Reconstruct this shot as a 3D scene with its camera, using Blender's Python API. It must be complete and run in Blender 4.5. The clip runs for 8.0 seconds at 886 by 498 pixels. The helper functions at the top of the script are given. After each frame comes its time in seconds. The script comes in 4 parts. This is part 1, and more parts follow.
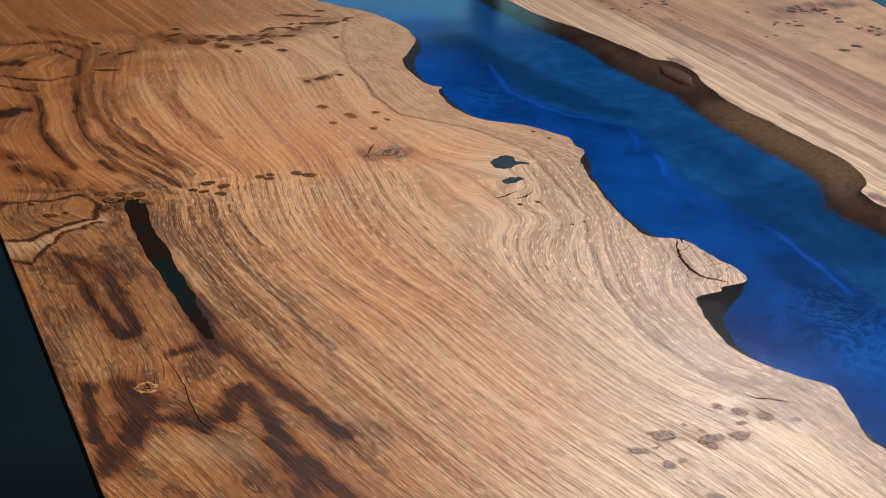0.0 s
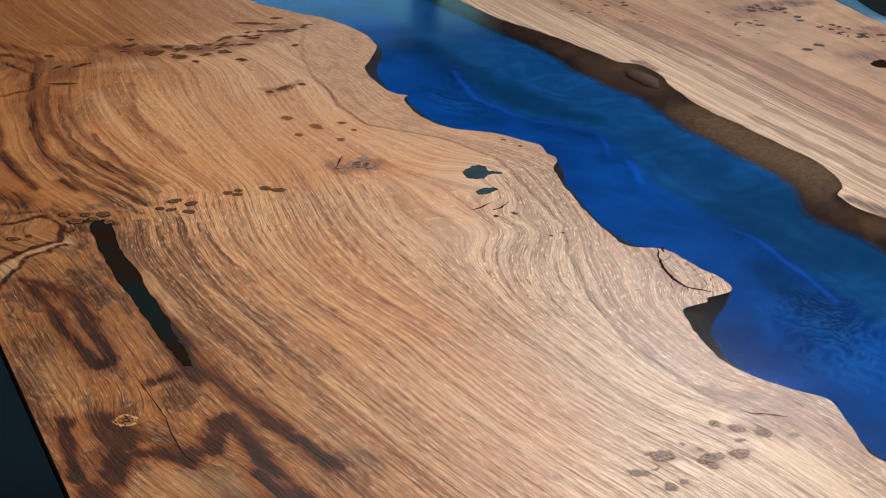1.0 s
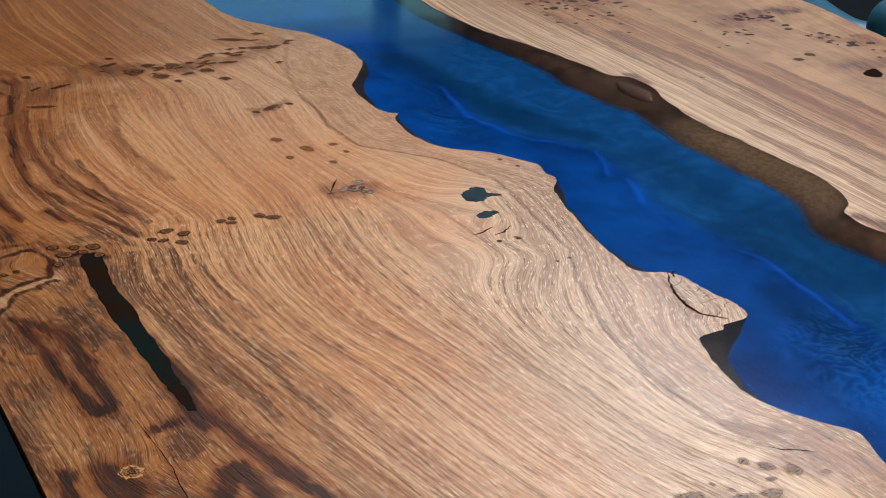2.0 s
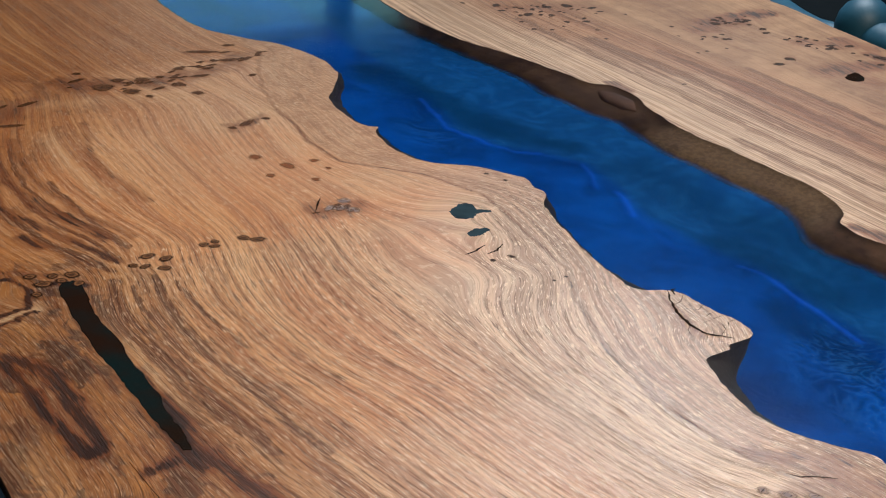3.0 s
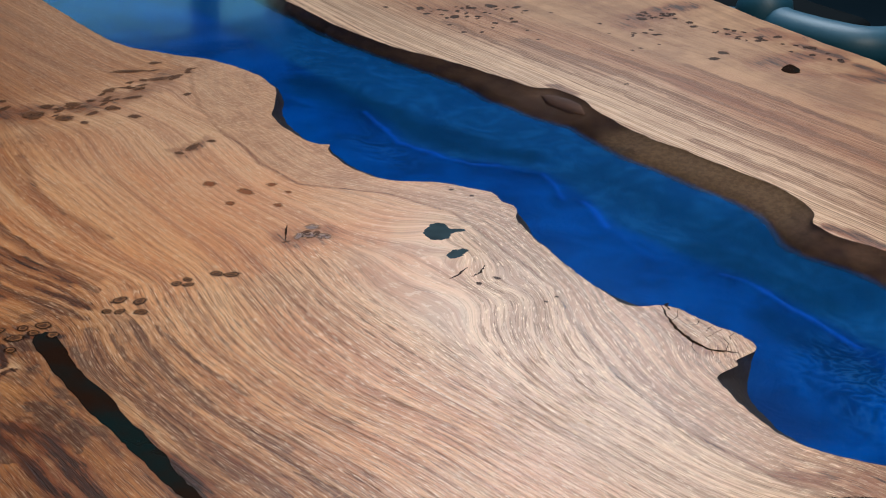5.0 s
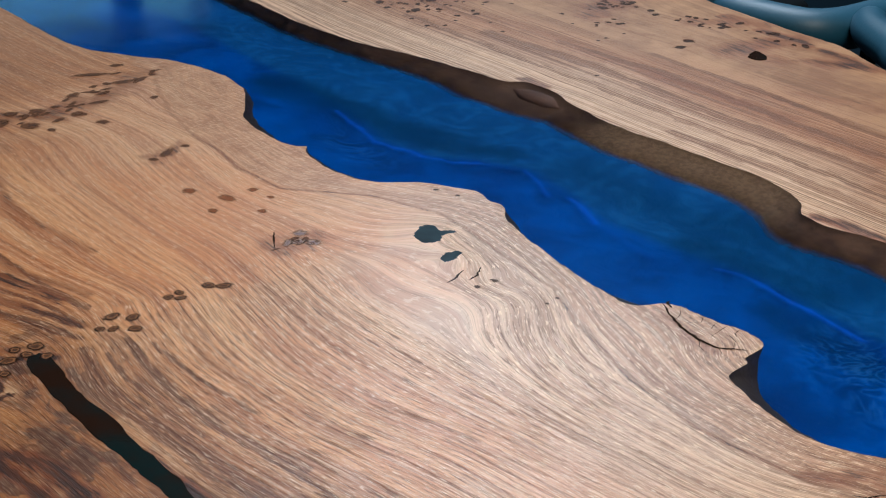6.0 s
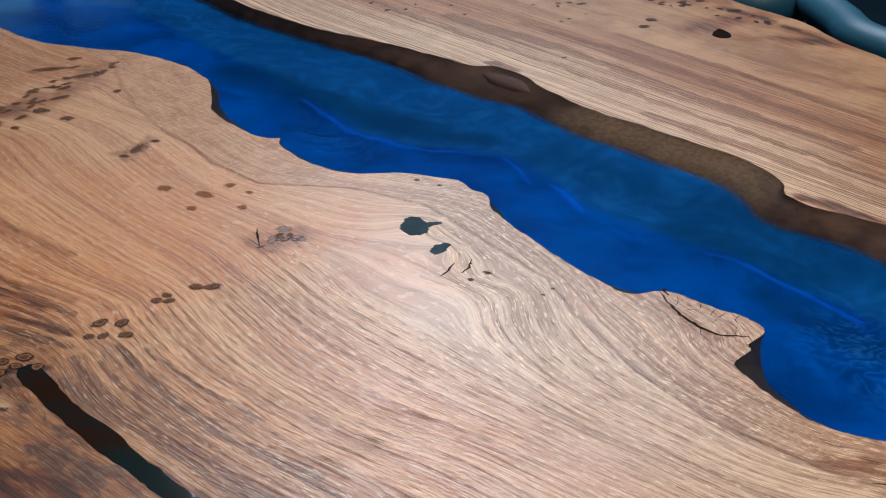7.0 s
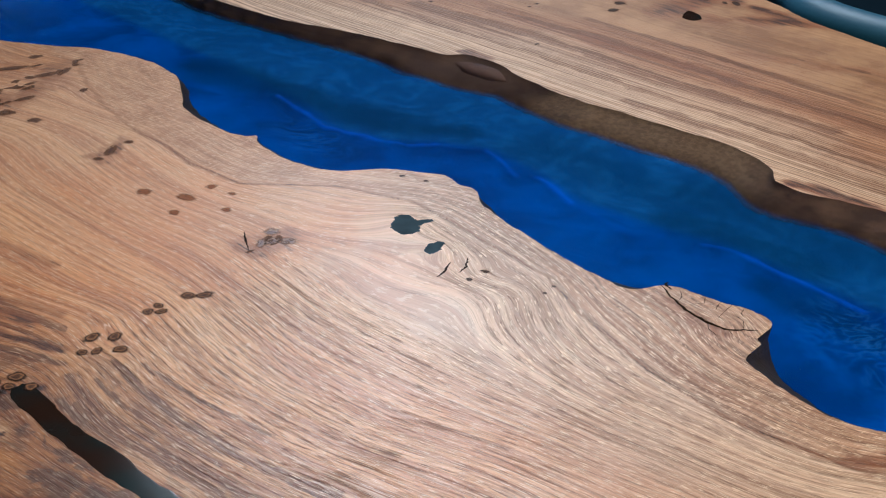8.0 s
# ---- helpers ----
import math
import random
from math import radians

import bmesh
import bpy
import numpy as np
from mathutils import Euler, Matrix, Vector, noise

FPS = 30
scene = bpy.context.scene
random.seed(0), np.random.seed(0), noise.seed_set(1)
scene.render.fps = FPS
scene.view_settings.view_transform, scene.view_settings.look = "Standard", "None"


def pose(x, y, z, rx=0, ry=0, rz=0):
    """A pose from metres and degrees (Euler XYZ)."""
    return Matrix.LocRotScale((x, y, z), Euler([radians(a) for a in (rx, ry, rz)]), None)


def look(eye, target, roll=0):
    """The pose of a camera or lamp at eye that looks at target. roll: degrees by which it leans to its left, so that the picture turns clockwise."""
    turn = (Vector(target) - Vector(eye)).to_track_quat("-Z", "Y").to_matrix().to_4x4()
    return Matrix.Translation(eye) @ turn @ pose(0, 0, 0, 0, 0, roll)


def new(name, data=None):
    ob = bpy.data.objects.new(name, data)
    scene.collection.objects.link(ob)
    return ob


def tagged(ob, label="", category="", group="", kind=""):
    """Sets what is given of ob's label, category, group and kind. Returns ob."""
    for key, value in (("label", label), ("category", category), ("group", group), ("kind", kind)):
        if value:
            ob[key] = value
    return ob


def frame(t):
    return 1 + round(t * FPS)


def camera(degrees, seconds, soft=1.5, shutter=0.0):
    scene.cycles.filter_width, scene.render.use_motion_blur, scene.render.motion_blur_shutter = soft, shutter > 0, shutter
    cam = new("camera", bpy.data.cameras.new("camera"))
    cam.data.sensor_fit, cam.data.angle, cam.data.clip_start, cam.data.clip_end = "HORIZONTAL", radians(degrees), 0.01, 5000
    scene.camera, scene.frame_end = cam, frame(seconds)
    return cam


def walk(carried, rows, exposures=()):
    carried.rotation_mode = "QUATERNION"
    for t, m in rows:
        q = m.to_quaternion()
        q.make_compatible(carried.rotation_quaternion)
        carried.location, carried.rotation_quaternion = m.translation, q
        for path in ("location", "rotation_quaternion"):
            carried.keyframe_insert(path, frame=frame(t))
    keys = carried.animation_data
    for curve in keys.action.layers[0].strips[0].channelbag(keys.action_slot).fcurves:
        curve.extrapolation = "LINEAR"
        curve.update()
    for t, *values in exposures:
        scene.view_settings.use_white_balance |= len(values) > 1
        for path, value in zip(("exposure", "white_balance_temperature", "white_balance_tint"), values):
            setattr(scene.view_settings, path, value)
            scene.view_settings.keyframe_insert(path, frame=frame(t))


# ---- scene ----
cam = camera(33.0, 8.0, soft=1.1)
PATH = [
    (0, (-0.13, -1.012, 1.189), (0.656, 0.636, 0.372), 4.7),
    (0.5, (-0.136, -0.993, 1.187), (0.69, 0.636, 0.372), 4.6),
    (1, (-0.142, -0.973, 1.187), (0.717, 0.639, 0.373), 4.5),
    (1.5, (-0.148, -0.949, 1.189), (0.736, 0.65, 0.376), 4.4),
    (3, (-0.159, -0.875, 1.185), (0.807, 0.679, 0.379), 4.2),
    (3.5, (-0.167, -0.859, 1.185), (0.834, 0.672, 0.377), 4.1),
    (4, (-0.18, -0.84, 1.185), (0.857, 0.667, 0.377), 4.0),
    (4.5, (-0.192, -0.816, 1.187), (0.885, 0.662, 0.378), 3.8),
    (6, (-0.229, -0.741, 1.189), (0.967, 0.633, 0.364), 3.3),
    (6.5, (-0.239, -0.719, 1.189), (0.992, 0.618, 0.353), 3.1),
    (7, (-0.247, -0.695, 1.188), (1.017, 0.602, 0.34), 3.0),
    (7.5, (-0.252, -0.67, 1.187), (1.04, 0.591, 0.326), 2.8),
    (8, (-0.257, -0.645, 1.188), (1.065, 0.578, 0.317), 2.7),
]
walk(cam, [(t, look(eye, target, roll)) for t, eye, target, roll in PATH],
     exposures=[(0, 0.08, 6600, 10), (1.5, 0.05, 6500, 10), (4, 0.0, 6300, 10), (6, -0.01, 6020, 10), (8, -0.02, 5860, 10)])

# ---------- light ----------
world = bpy.data.worlds.new("sky")
scene.world = world
world.use_nodes = True
wn = world.node_tree.nodes
sky = wn.new("ShaderNodeTexSky")
sky.sky_type, sky.sun_disc = "NISHITA", False
sky.sun_elevation, sky.sun_rotation = radians(35), radians(200)
wn["Background"].inputs["Strength"].default_value = 0.03
world.node_tree.links.new(sky.outputs[0], wn["Background"].inputs[0])


def area_lamp(name, at, target, size_x, size_y, watts, colour):
    d = bpy.data.lights.new(name, "AREA")
    d.shape, d.size, d.size_y, d.energy, d.color = "RECTANGLE", size_x, size_y, watts, colour
    ob = new(name, d)
    ob.matrix_world = look(at, target)
    return ob


area_lamp("panel_light", (2.0, 1.55, 2.50), (2.0, 1.55, 0.0), 0.8, 1.1, 60, (0.88, 0.95, 1.0))
# added warm lamp, out of view, so the near boards are brighter
area_lamp("added_near_light", (0.75, -0.8, 2.50), (0.75, -0.8, 0.0), 1.0, 0.8, 40, (1.0, 0.86, 0.68))
area_lamp("window_light", (2.4, 4.80, 1.535), (2.4, 0.0, 1.535), 1.3, 1.17, 2.0, (0.28, 0.92, 0.95))

# ---------- materials ----------


class Nodes:
    """Short hand for building one node material."""

    def __init__(self, name):
        self.mat = bpy.data.materials.new(name)
        self.mat.use_nodes = True
        self.tree = self.mat.node_tree
        self.bsdf = self.tree.nodes["Principled BSDF"]
        self.out = self.tree.nodes["Material Output"]

    def put(self, socket, value):
        if isinstance(value, bpy.types.NodeSocket):
            self.tree.links.new(value, socket)
        elif isinstance(value, tuple) and len(value) == 3 and socket.type == "RGBA":
            socket.default_value = (*value, 1)
        else:
            socket.default_value = value

    def node(self, kind, **values):
        n = self.tree.nodes.new("ShaderNode" + kind)
        for k, v in values.items():
            self.put(n.inputs[k.replace("_", " ")], v)
        return n

    def math(self, op, a, b=0.0, c=0.0, clamp=False):
        n = self.tree.nodes.new("ShaderNodeMath")
        n.operation, n.use_clamp = op, clamp
        for i, v in enumerate((a, b, c)):
            self.put(n.inputs[i], v)
        return n.outputs[0]

    def attr(self, name):
        n = self.tree.nodes.new("ShaderNodeAttribute")
        n.attribute_name = name
        return n.outputs["Fac"]

    def vec(self, x, y, z=0.0):
        n = self.tree.nodes.new("ShaderNodeCombineXYZ")
        for i, v in enumerate((x, y, z)):
            self.put(n.inputs[i], v)
        return n.outputs[0]

    def noise(self, vector, scale, detail=2.0, rough=0.5):
        n = self.node("TexNoise", Vector=vector, Scale=scale, Detail=detail, Roughness=rough)
        return n.outputs["Fac"]

    def step(self, x, lo, hi):
        n = self.tree.nodes.new("ShaderNodeMapRange")
        n.interpolation_type = "SMOOTHSTEP"
        for i, v in enumerate((x, lo, hi)):
            self.put(n.inputs[i], v)
        return n.outputs[0]

    def mix(self, fac, a, b, how="MIX"):
        n = self.tree.nodes.new("ShaderNodeMix")
        n.data_type, n.blend_type = "RGBA", how
        self.put(n.inputs[0], fac)
        self.put(n.inputs[6], a)
        self.put(n.inputs[7], b)
        return n.outputs[2]

    def bump(self, height, strength, distance):
        n = self.node("Bump", Height=height, Strength=strength, Distance=distance)
        return n.outputs[0]

    def finish(self, **values):
        for k, v in values.items():
            self.put(self.bsdf.inputs[k.replace("_", " ")], v)
        return self.mat

    def place(self):
        return self.node("NewGeometry").outputs["Position"]

    def own(self):
        return self.node("TexCoord").outputs["Object"]


def oak(name, heart, heart_pale, sap, red, old, far, reach):
    """Lacquered oak: growth bands, rings, rows of pores and ray flecks run along the slab's own grain field."""
    n = Nodes(name)
    u, v, stain, rim, blush = n.attr("ring"), n.attr("along"), n.attr("stain"), n.attr("rim"), n.attr("blush")
    pale = n.attr("pale")
    near = 1.0 - far

    def times(*factors):
        out = factors[0]
        for f in factors[1:]:
            out = n.math("MULTIPLY", out, f)
        return out

    def less(f, amount):
        """1 where f is 0, 1 - amount where it is 1."""
        return n.math("SUBTRACT", 1.0, n.math("MULTIPLY", f, amount))

    # a slow wander of the grain
    wander = n.noise(n.vec(u, n.math("MULTIPLY", v, 0.45)), 12.0, 3.0)
    uu = n.math("ADD", u, n.math("MULTIPLY", n.math("SUBTRACT", wander, 0.5), 0.007))

    def field(across, length, detail=2.0, rough=0.55, off=0.0):
        return n.noise(n.vec(n.math("MULTIPLY", uu, across * (1.0 - 0.56 * far)), n.math("MULTIPLY", v, length * (1.0 - 0.3 * far)), off), 1.0, detail, rough)

    broad = field(26, 1.6, 3, 0.6)
    bands = field(80, 2.2, 3, 0.6, 3.0)
    stripes = field(210, 3.2, 2, 0.6, 7.0)
    fine = field(720, 7.0, 3, 0.65, 9.0)
    pores = field(1150, 60.0, 2, 0.6, 11.0)
    pores_long = field(820, 18.0, 2, 0.6, 13.0)
    rays = field(1300, 110.0, 2, 0.6, 17.0)
    figure = field(62, 13.0, 4, 0.65, 29.0)
    patch = n.noise(n.place(), 9.0, 3.0, 0.6)
    mottle = n.noise(n.place(), 38.0, 4.0, 0.65)
    # yearly rings, about five millimetres apart, each with a row of open pores
    phase = n.math("ADD", n.math("MULTIPLY", uu, 1250.0 - 520.0 * far), n.math("MULTIPLY", n.math("SUBTRACT", bands, 0.5), 16.0))
    early = n.step(n.math("SINE", phase), -0.05, 0.85)
    late = n.step(n.math("SINE", phase), -0.1, -0.9)
    # colour of the heartwood
    tone = n.mix(n.step(broad, 0.38, 0.60), heart, heart_pale)
    tone = n.mix(times(n.step(bands, 0.47, 0.62), 0.85), tone, red)
    far_end = n.math("MULTIPLY", n.math("MAXIMUM", n.math("SUBTRACT", v, 0.12), 0.0), -0.45)
    aged = n.step(n.math("ADD", n.math("ADD", u, far_end), n.math("MULTIPLY", n.math("SUBTRACT", patch, 0.5), 0.12)), 0.19, 0.075)
    aged = n.math("MULTIPLY", aged, near)
    # paler wood below the ridge, with some of the lacquer's sheen painted in
    field_low = times(n.step(v, 0.02, -0.06), near)
    tone = n.mix(times(field_low, less(n.step(bands, 0.47, 0.60), 0.7), 0.42), tone, (0.74, 0.46, 0.26))
    aged_pale = n.mix(n.step(mottle, 0.38, 0.64), (heart_pale[0] * 0.33, heart_pale[1] * 0.215, heart_pale[2] * 0.10), (heart_pale[0] * 0.60, heart_pale[1] * 0.46, heart_pale[2] * 0.25))
    tone = n.mix(times(aged, 0.92), tone, n.mix(n.step(figure, 0.38, 0.62), aged_pale, (old[0] * 1.25, old[1] * 1.15, old[2] * 1.15)))
    tone = n.mix(times(aged, n.step(figure, 0.54, 0.61), 0.55), tone, (0.05, 0.019, 0.008))
    drift = n.noise(n.place(), 17.0, 3.0, 0.6)
    burl = n.noise(n.vec(n.math("ADD", n.math("MULTIPLY", uu, 46.0), n.math("MULTIPLY", drift, 3.0)), n.math("ADD", n.math("MULTIPLY", v, 17.0), n.math("MULTIPLY", mottle, 1.1)), 47.0), 1.0, 3.0, 0.6)
    tone = n.mix(times(aged, n.step(burl, 0.48, 0.40), 0.7), tone, (0.36, 0.15, 0.042))
    tone = n.mix(times(aged, n.step(burl, 0.53, 0.60), 0.85), tone, (0.055, 0.018, 0.008))
    # sapwood towards the live edge
    low_end = times(n.step(v, -0.10, -0.30), less(aged, 1.0), -0.05 * near)
    nearness = n.step(n.math("ADD", n.math("ADD", rim, low_end), n.math("MULTIPLY", n.math("SUBTRACT", bands, 0.5), 0.14)), reach, 0.04)
    branch_end = times(n.step(n.math("ADD", v, n.math("MULTIPLY", n.math("SUBTRACT", patch, 0.5), 0.06)), 0.385, 0.43), near)
    nearness = times(nearness, less(branch_end, 0.85))
    tone = n.mix(times(branch_end, 0.75), tone, n.mix(n.step(bands, 0.4, 0.6), (0.31, 0.112, 0.024), (0.15, 0.046, 0.010)))
    upper = times(n.step(v, -0.02, 0.10), near)
    nearness = times(nearness, less(upper, 0.2))
    tone = n.mix(times(nearness, 0.8 - 0.15 * far), tone, sap)
    layer = field(150, 2.0, 2, 0.5, 31.0)
    tone = n.mix(times(nearness, n.step(layer, 0.48, 0.60), 0.52), tone, (sap[0] * 0.50, sap[1] * 0.43, sap[2] * 0.36))
    tone = n.mix(times(nearness, n.step(layer, 0.47, 0.36), 0.5), tone, (0.74, 0.58, 0.43))
    tone = n.mix(times(blush, 0.6), tone, (heart[0] * 1.15, heart[1] * 1.1, heart[2] * 1.15))
    tone = n.mix(times(pale, 0.7), tone, (0.66, 0.46, 0.28))
    # the brown band between the last dark growth line and the live edge
    over = n.math("ADD", n.attr("outer"), n.math("MULTIPLY", n.math("SUBTRACT", figure, 0.5), 0.012))
    band = n.step(over, -0.002, 0.007)
    contour = n.noise(n.vec(n.math("MULTIPLY", over, 330.0), n.math("MULTIPLY", v, 9.0), 41.0), 1.0, 3.0, 0.62)
    fleck = n.noise(n.vec(n.math("MULTIPLY", over, 130.0), n.math("MULTIPLY", v, 420.0), 43.0), 1.0, 2.0, 0.6)
    skin = n.mix(n.step(contour, 0.40, 0.57), (sap[0] * 0.27, sap[1] * 0.17, sap[2] * 0.115), (sap[0] * 0.70, sap[1] * 0.54, sap[2] * 0.44))
    skin = n.mix(times(upper, 0.62), skin, n.mix(n.step(mottle, 0.36, 0.62), (sap[0] * 0.64, sap[1] * 0.40, sap[2] * 0.25), (sap[0] * 1.05, sap[1] * 0.80, sap[2] * 0.62)))
    skin = n.mix(times(n.step(fleck, 0.52, 0.64), n.math("ADD", 0.36, n.math("MULTIPLY", upper, 0.24))), skin, (sap[0] * 1.1, sap[1] * 1.0, sap[2] * 0.9))
    tone = n.mix(times(band, 0.92), tone, skin)
    tone = n.mix(times(n.step(n.math("ABSOLUTE", over), 0.0032, 0.0006), 0.6), tone, (0.15, 0.07, 0.035))
    # beyond the branch ridge the board is cut flat: broad soft stripes and few open pores
    flat = times(n.step(n.math("ADD", v, n.math("MULTIPLY", n.math("SUBTRACT", patch, 0.5), 0.06)), -0.01, 0.05), near)
    keep = less(flat, 0.42)
    tone = n.mix(times(flat, less(band, 1.0), n.step(stripes, 0.50, 0.66), 0.40), tone, (red[0] * 0.95, red[1] * 0.85, red[2] * 0.75))
    tone = n.mix(times(flat, less(band, 1.0), n.step(stripes, 0.46, 0.34), 0.24), tone, (0.78, 0.46, 0.22))
    tone = n.mix(times(flat, less(band, 1.0), 0.30), tone, (heart[0] * 0.95, heart[1] * 0.88, heart[2] * 0.8))
    # rust-brown growth lines
    rust = n.math("ADD", n.attr("rust"), n.math("MULTIPLY", n.math("SUBTRACT", figure, 0.5), 0.7))
    rust = n.math("MULTIPLY", n.step(rust, 0.14, 0.5), n.step(n.attr("rust"), 0.03, 0.2))
    tone = n.mix(times(rust, 0.85), tone, n.mix(n.step(fine, 0.40, 0.58), (0.20, 0.060, 0.015), (0.072, 0.022, 0.008)))
    rest = n.attr("rest")
    tone = n.mix(times(rest, 0.72), tone, n.mix(n.step(n.math("ADD", n.math("MULTIPLY", mottle, 0.5), n.math("MULTIPLY", patch, 0.5)), 0.40, 0.60), (0.215, 0.105, 0.046), (0.40, 0.235, 0.120)))
    keep = times(keep, less(rest, 0.72))
    # rings, fine lines, pores, rays
    young = less(aged, 0.65)
    tone = n.mix(times(n.step(stripes, 0.50, 0.66), keep, 0.40 + 0.38 * far), tone, (red[0] * 0.62, red[1] * 0.55, red[2] * 0.5))
    tone = n.mix(times(early, keep, less(nearness, 0.1 * near), n.step(mottle, 0.34, 0.58), 0.28 + 0.22 * far), tone, (0.13, 0.052, 0.022))
    tone = n.mix(times(late, young, keep, n.math("ADD", 0.14 - 0.06 * far, n.math("MULTIPLY", nearness, 0.34 * far))), tone, (0.80, 0.56, 0.35))
    tone = n.mix(times(n.step(fine, 0.54, 0.66), less(flat, 0.35), n.step(patch, 0.30, 0.62), less(rest, 0.7), 0.64 + 0.08 * far), tone, (0.18, 0.074, 0.029))
    tone = n.mix(times(n.step(fine, 0.47, 0.32), young, keep, n.attr("keen"), n.math("ADD", 0.50 - 0.34 * far, n.math("MULTIPLY", nearness, 0.42 * far))), tone, (0.78, 0.61, 0.45))
    # closer contour lines where the rings widen round the old branch
    contours = field(2300, 9.0, 3, 0.6, 53.0)
    wide = times(n.math("MAXIMUM", less(n.attr("keen"), 1.0), n.math("MULTIPLY", blush, 0.7)), less(flat, 0.5), near)
    tone = n.mix(times(n.step(contours, 0.52, 0.62), wide, 0.6), tone, (0.27, 0.125, 0.06))
    tone = n.mix(times(n.step(contours, 0.46, 0.36), wide, 0.4), tone, (0.72, 0.50, 0.34))
    # ray flecks, mixed in strongly to paint the glints of the lacquer too
    ray = times(n.step(rays, 0.56, 0.66), young, keep, n.attr("keen"), near)
    tone = n.mix(times(ray, 0.85), tone, (0.84, 0.65, 0.47))
    dash = times(n.step(pores, 0.545, 0.60), n.math("ADD", 0.50, n.math("MULTIPLY", early, 0.45)))
    dash = n.math("MAXIMUM", dash, times(n.step(pores_long, 0.57, 0.63), n.math("ADD", 0.48, n.math("MULTIPLY", early, 0.42))))
    calm = times(less(nearness, 0.30), less(flat, 0.6), less(n.math("MAXIMUM", blush, pale), 0.3), less(band, 0.5))
    dash = times(dash, calm, less(aged, 0.2), less(rest, 0.8), n.attr("keen"), 1.0 - 0.35 * far)
    tone = n.mix(times(dash, 0.88), tone, (0.090, 0.032, 0.012))
    # stains, and the painted shade by the tongue's crack, with ragged, grain-following edges
    stain = n.math("MULTIPLY", stain, n.math("ADD", 0.45, n.math("MULTIPLY", figure, 1.1)))
    halo = n.math("MULTIPLY", n.step(stain, 0.02, 0.45), n.math("ADD", 0.35, n.math("MULTIPLY", broad, 0.7)))
    tone = n.mix(halo, tone, n.mix(dash, (0.19, 0.054, 0.015), (0.05, 0.02, 0.009)))
    ragged = n.math("ADD", stain, n.math("MULTIPLY", n.math("SUBTRACT", field(150, 20.0, 5, 0.75, 23.0), 0.5), 2.4))
    ragged = n.math("ADD", ragged, n.math("MULTIPLY", n.math("SUBTRACT", field(620, 26.0, 3, 0.6, 37.0), 0.5), 1.5))
    ragged = n.math("MULTIPLY", n.step(ragged, 0.36, 0.78), n.step(stain, 0.05, 0.20))
    tone = n.mix(n.math("MULTIPLY", ragged, 0.9), tone, n.mix(n.step(n.math("ADD", n.math("MULTIPLY", figure, 0.5), n.math("MULTIPLY", pores_long, 0.5)), 0.42, 0.56), (0.060, 0.019, 0.009), (0.013, 0.006, 0.007)))
    height = n.math("SUBTRACT", n.math("ADD", n.math("MULTIPLY", fine, -0.5), n.math("MULTIPLY", ray, 0.35)), n.math("MULTIPLY", dash, 1.0))
    rough = n.math("ADD", 0.34 + 0.08 * far, n.math("MULTIPLY", dash, 0.2))
    return n.finish(Base_Color=tone, Roughness=rough, Normal=n.bump(height, 0.8, 0.0004), Specular_IOR_Level=0.48 - 0.14 * far)


OAK_NEAR = oak("oak_warm", (0.56, 0.225, 0.080), (0.74, 0.40, 0.19), (0.595, 0.430, 0.322), (0.30, 0.095, 0.030), (0.15, 0.05, 0.012), 0.0, 0.27)
OAK_FAR = oak("oak_tan", (0.29, 0.122, 0.050), (0.48, 0.262, 0.140), (0.60, 0.43, 0.31), (0.17, 0.062, 0.023), (0.20, 0.10, 0.045), 1.0, 0.13)


def bark_edge(name, low, high, tan=None):
    n = Nodes(name)
    p = n.place()
    a = n.noise(p, 34.0, 5.0, 0.62)
    b = n.noise(p, 190.0, 3.0, 0.6)
    tone = n.mix(n.step(a, 0.32, 0.68), low, high)
    tone = n.mix(n.math("MULTIPLY", n.step(b, 0.58, 0.7), 0.6), tone, (0.02, 0.012, 0.008))
    tone = n.mix(n.math("MULTIPLY", n.step(n.noise(p, 6.0, 3.0), 0.42, 0.62), 0.6), tone, low)
    if tan:
        worn = n.step(n.math("ADD", n.attr("bare"), n.math("MULTIPLY", n.math("SUBTRACT", a, 0.5), 0.5)), 0.25, 0.8)
        tone = n.mix(n.math("MULTIPLY", worn, 0.85), tone, n.mix(n.step(b, 0.36, 0.62), (tan[0] * 0.6, tan[1] * 0.58, tan[2] * 0.55), tan))
        tone = n.mix(n.math("MULTIPLY", n.step(n.noise(p, 60.0, 2.0), 0.66, 0.74), 0.6), tone, low)
    return n.finish(Base_Color=tone, Roughness=0.7, Normal=n.bump(n.math("ADD", a, n.math("MULTIPLY", b, 0.3)), 0.6, 0.004))


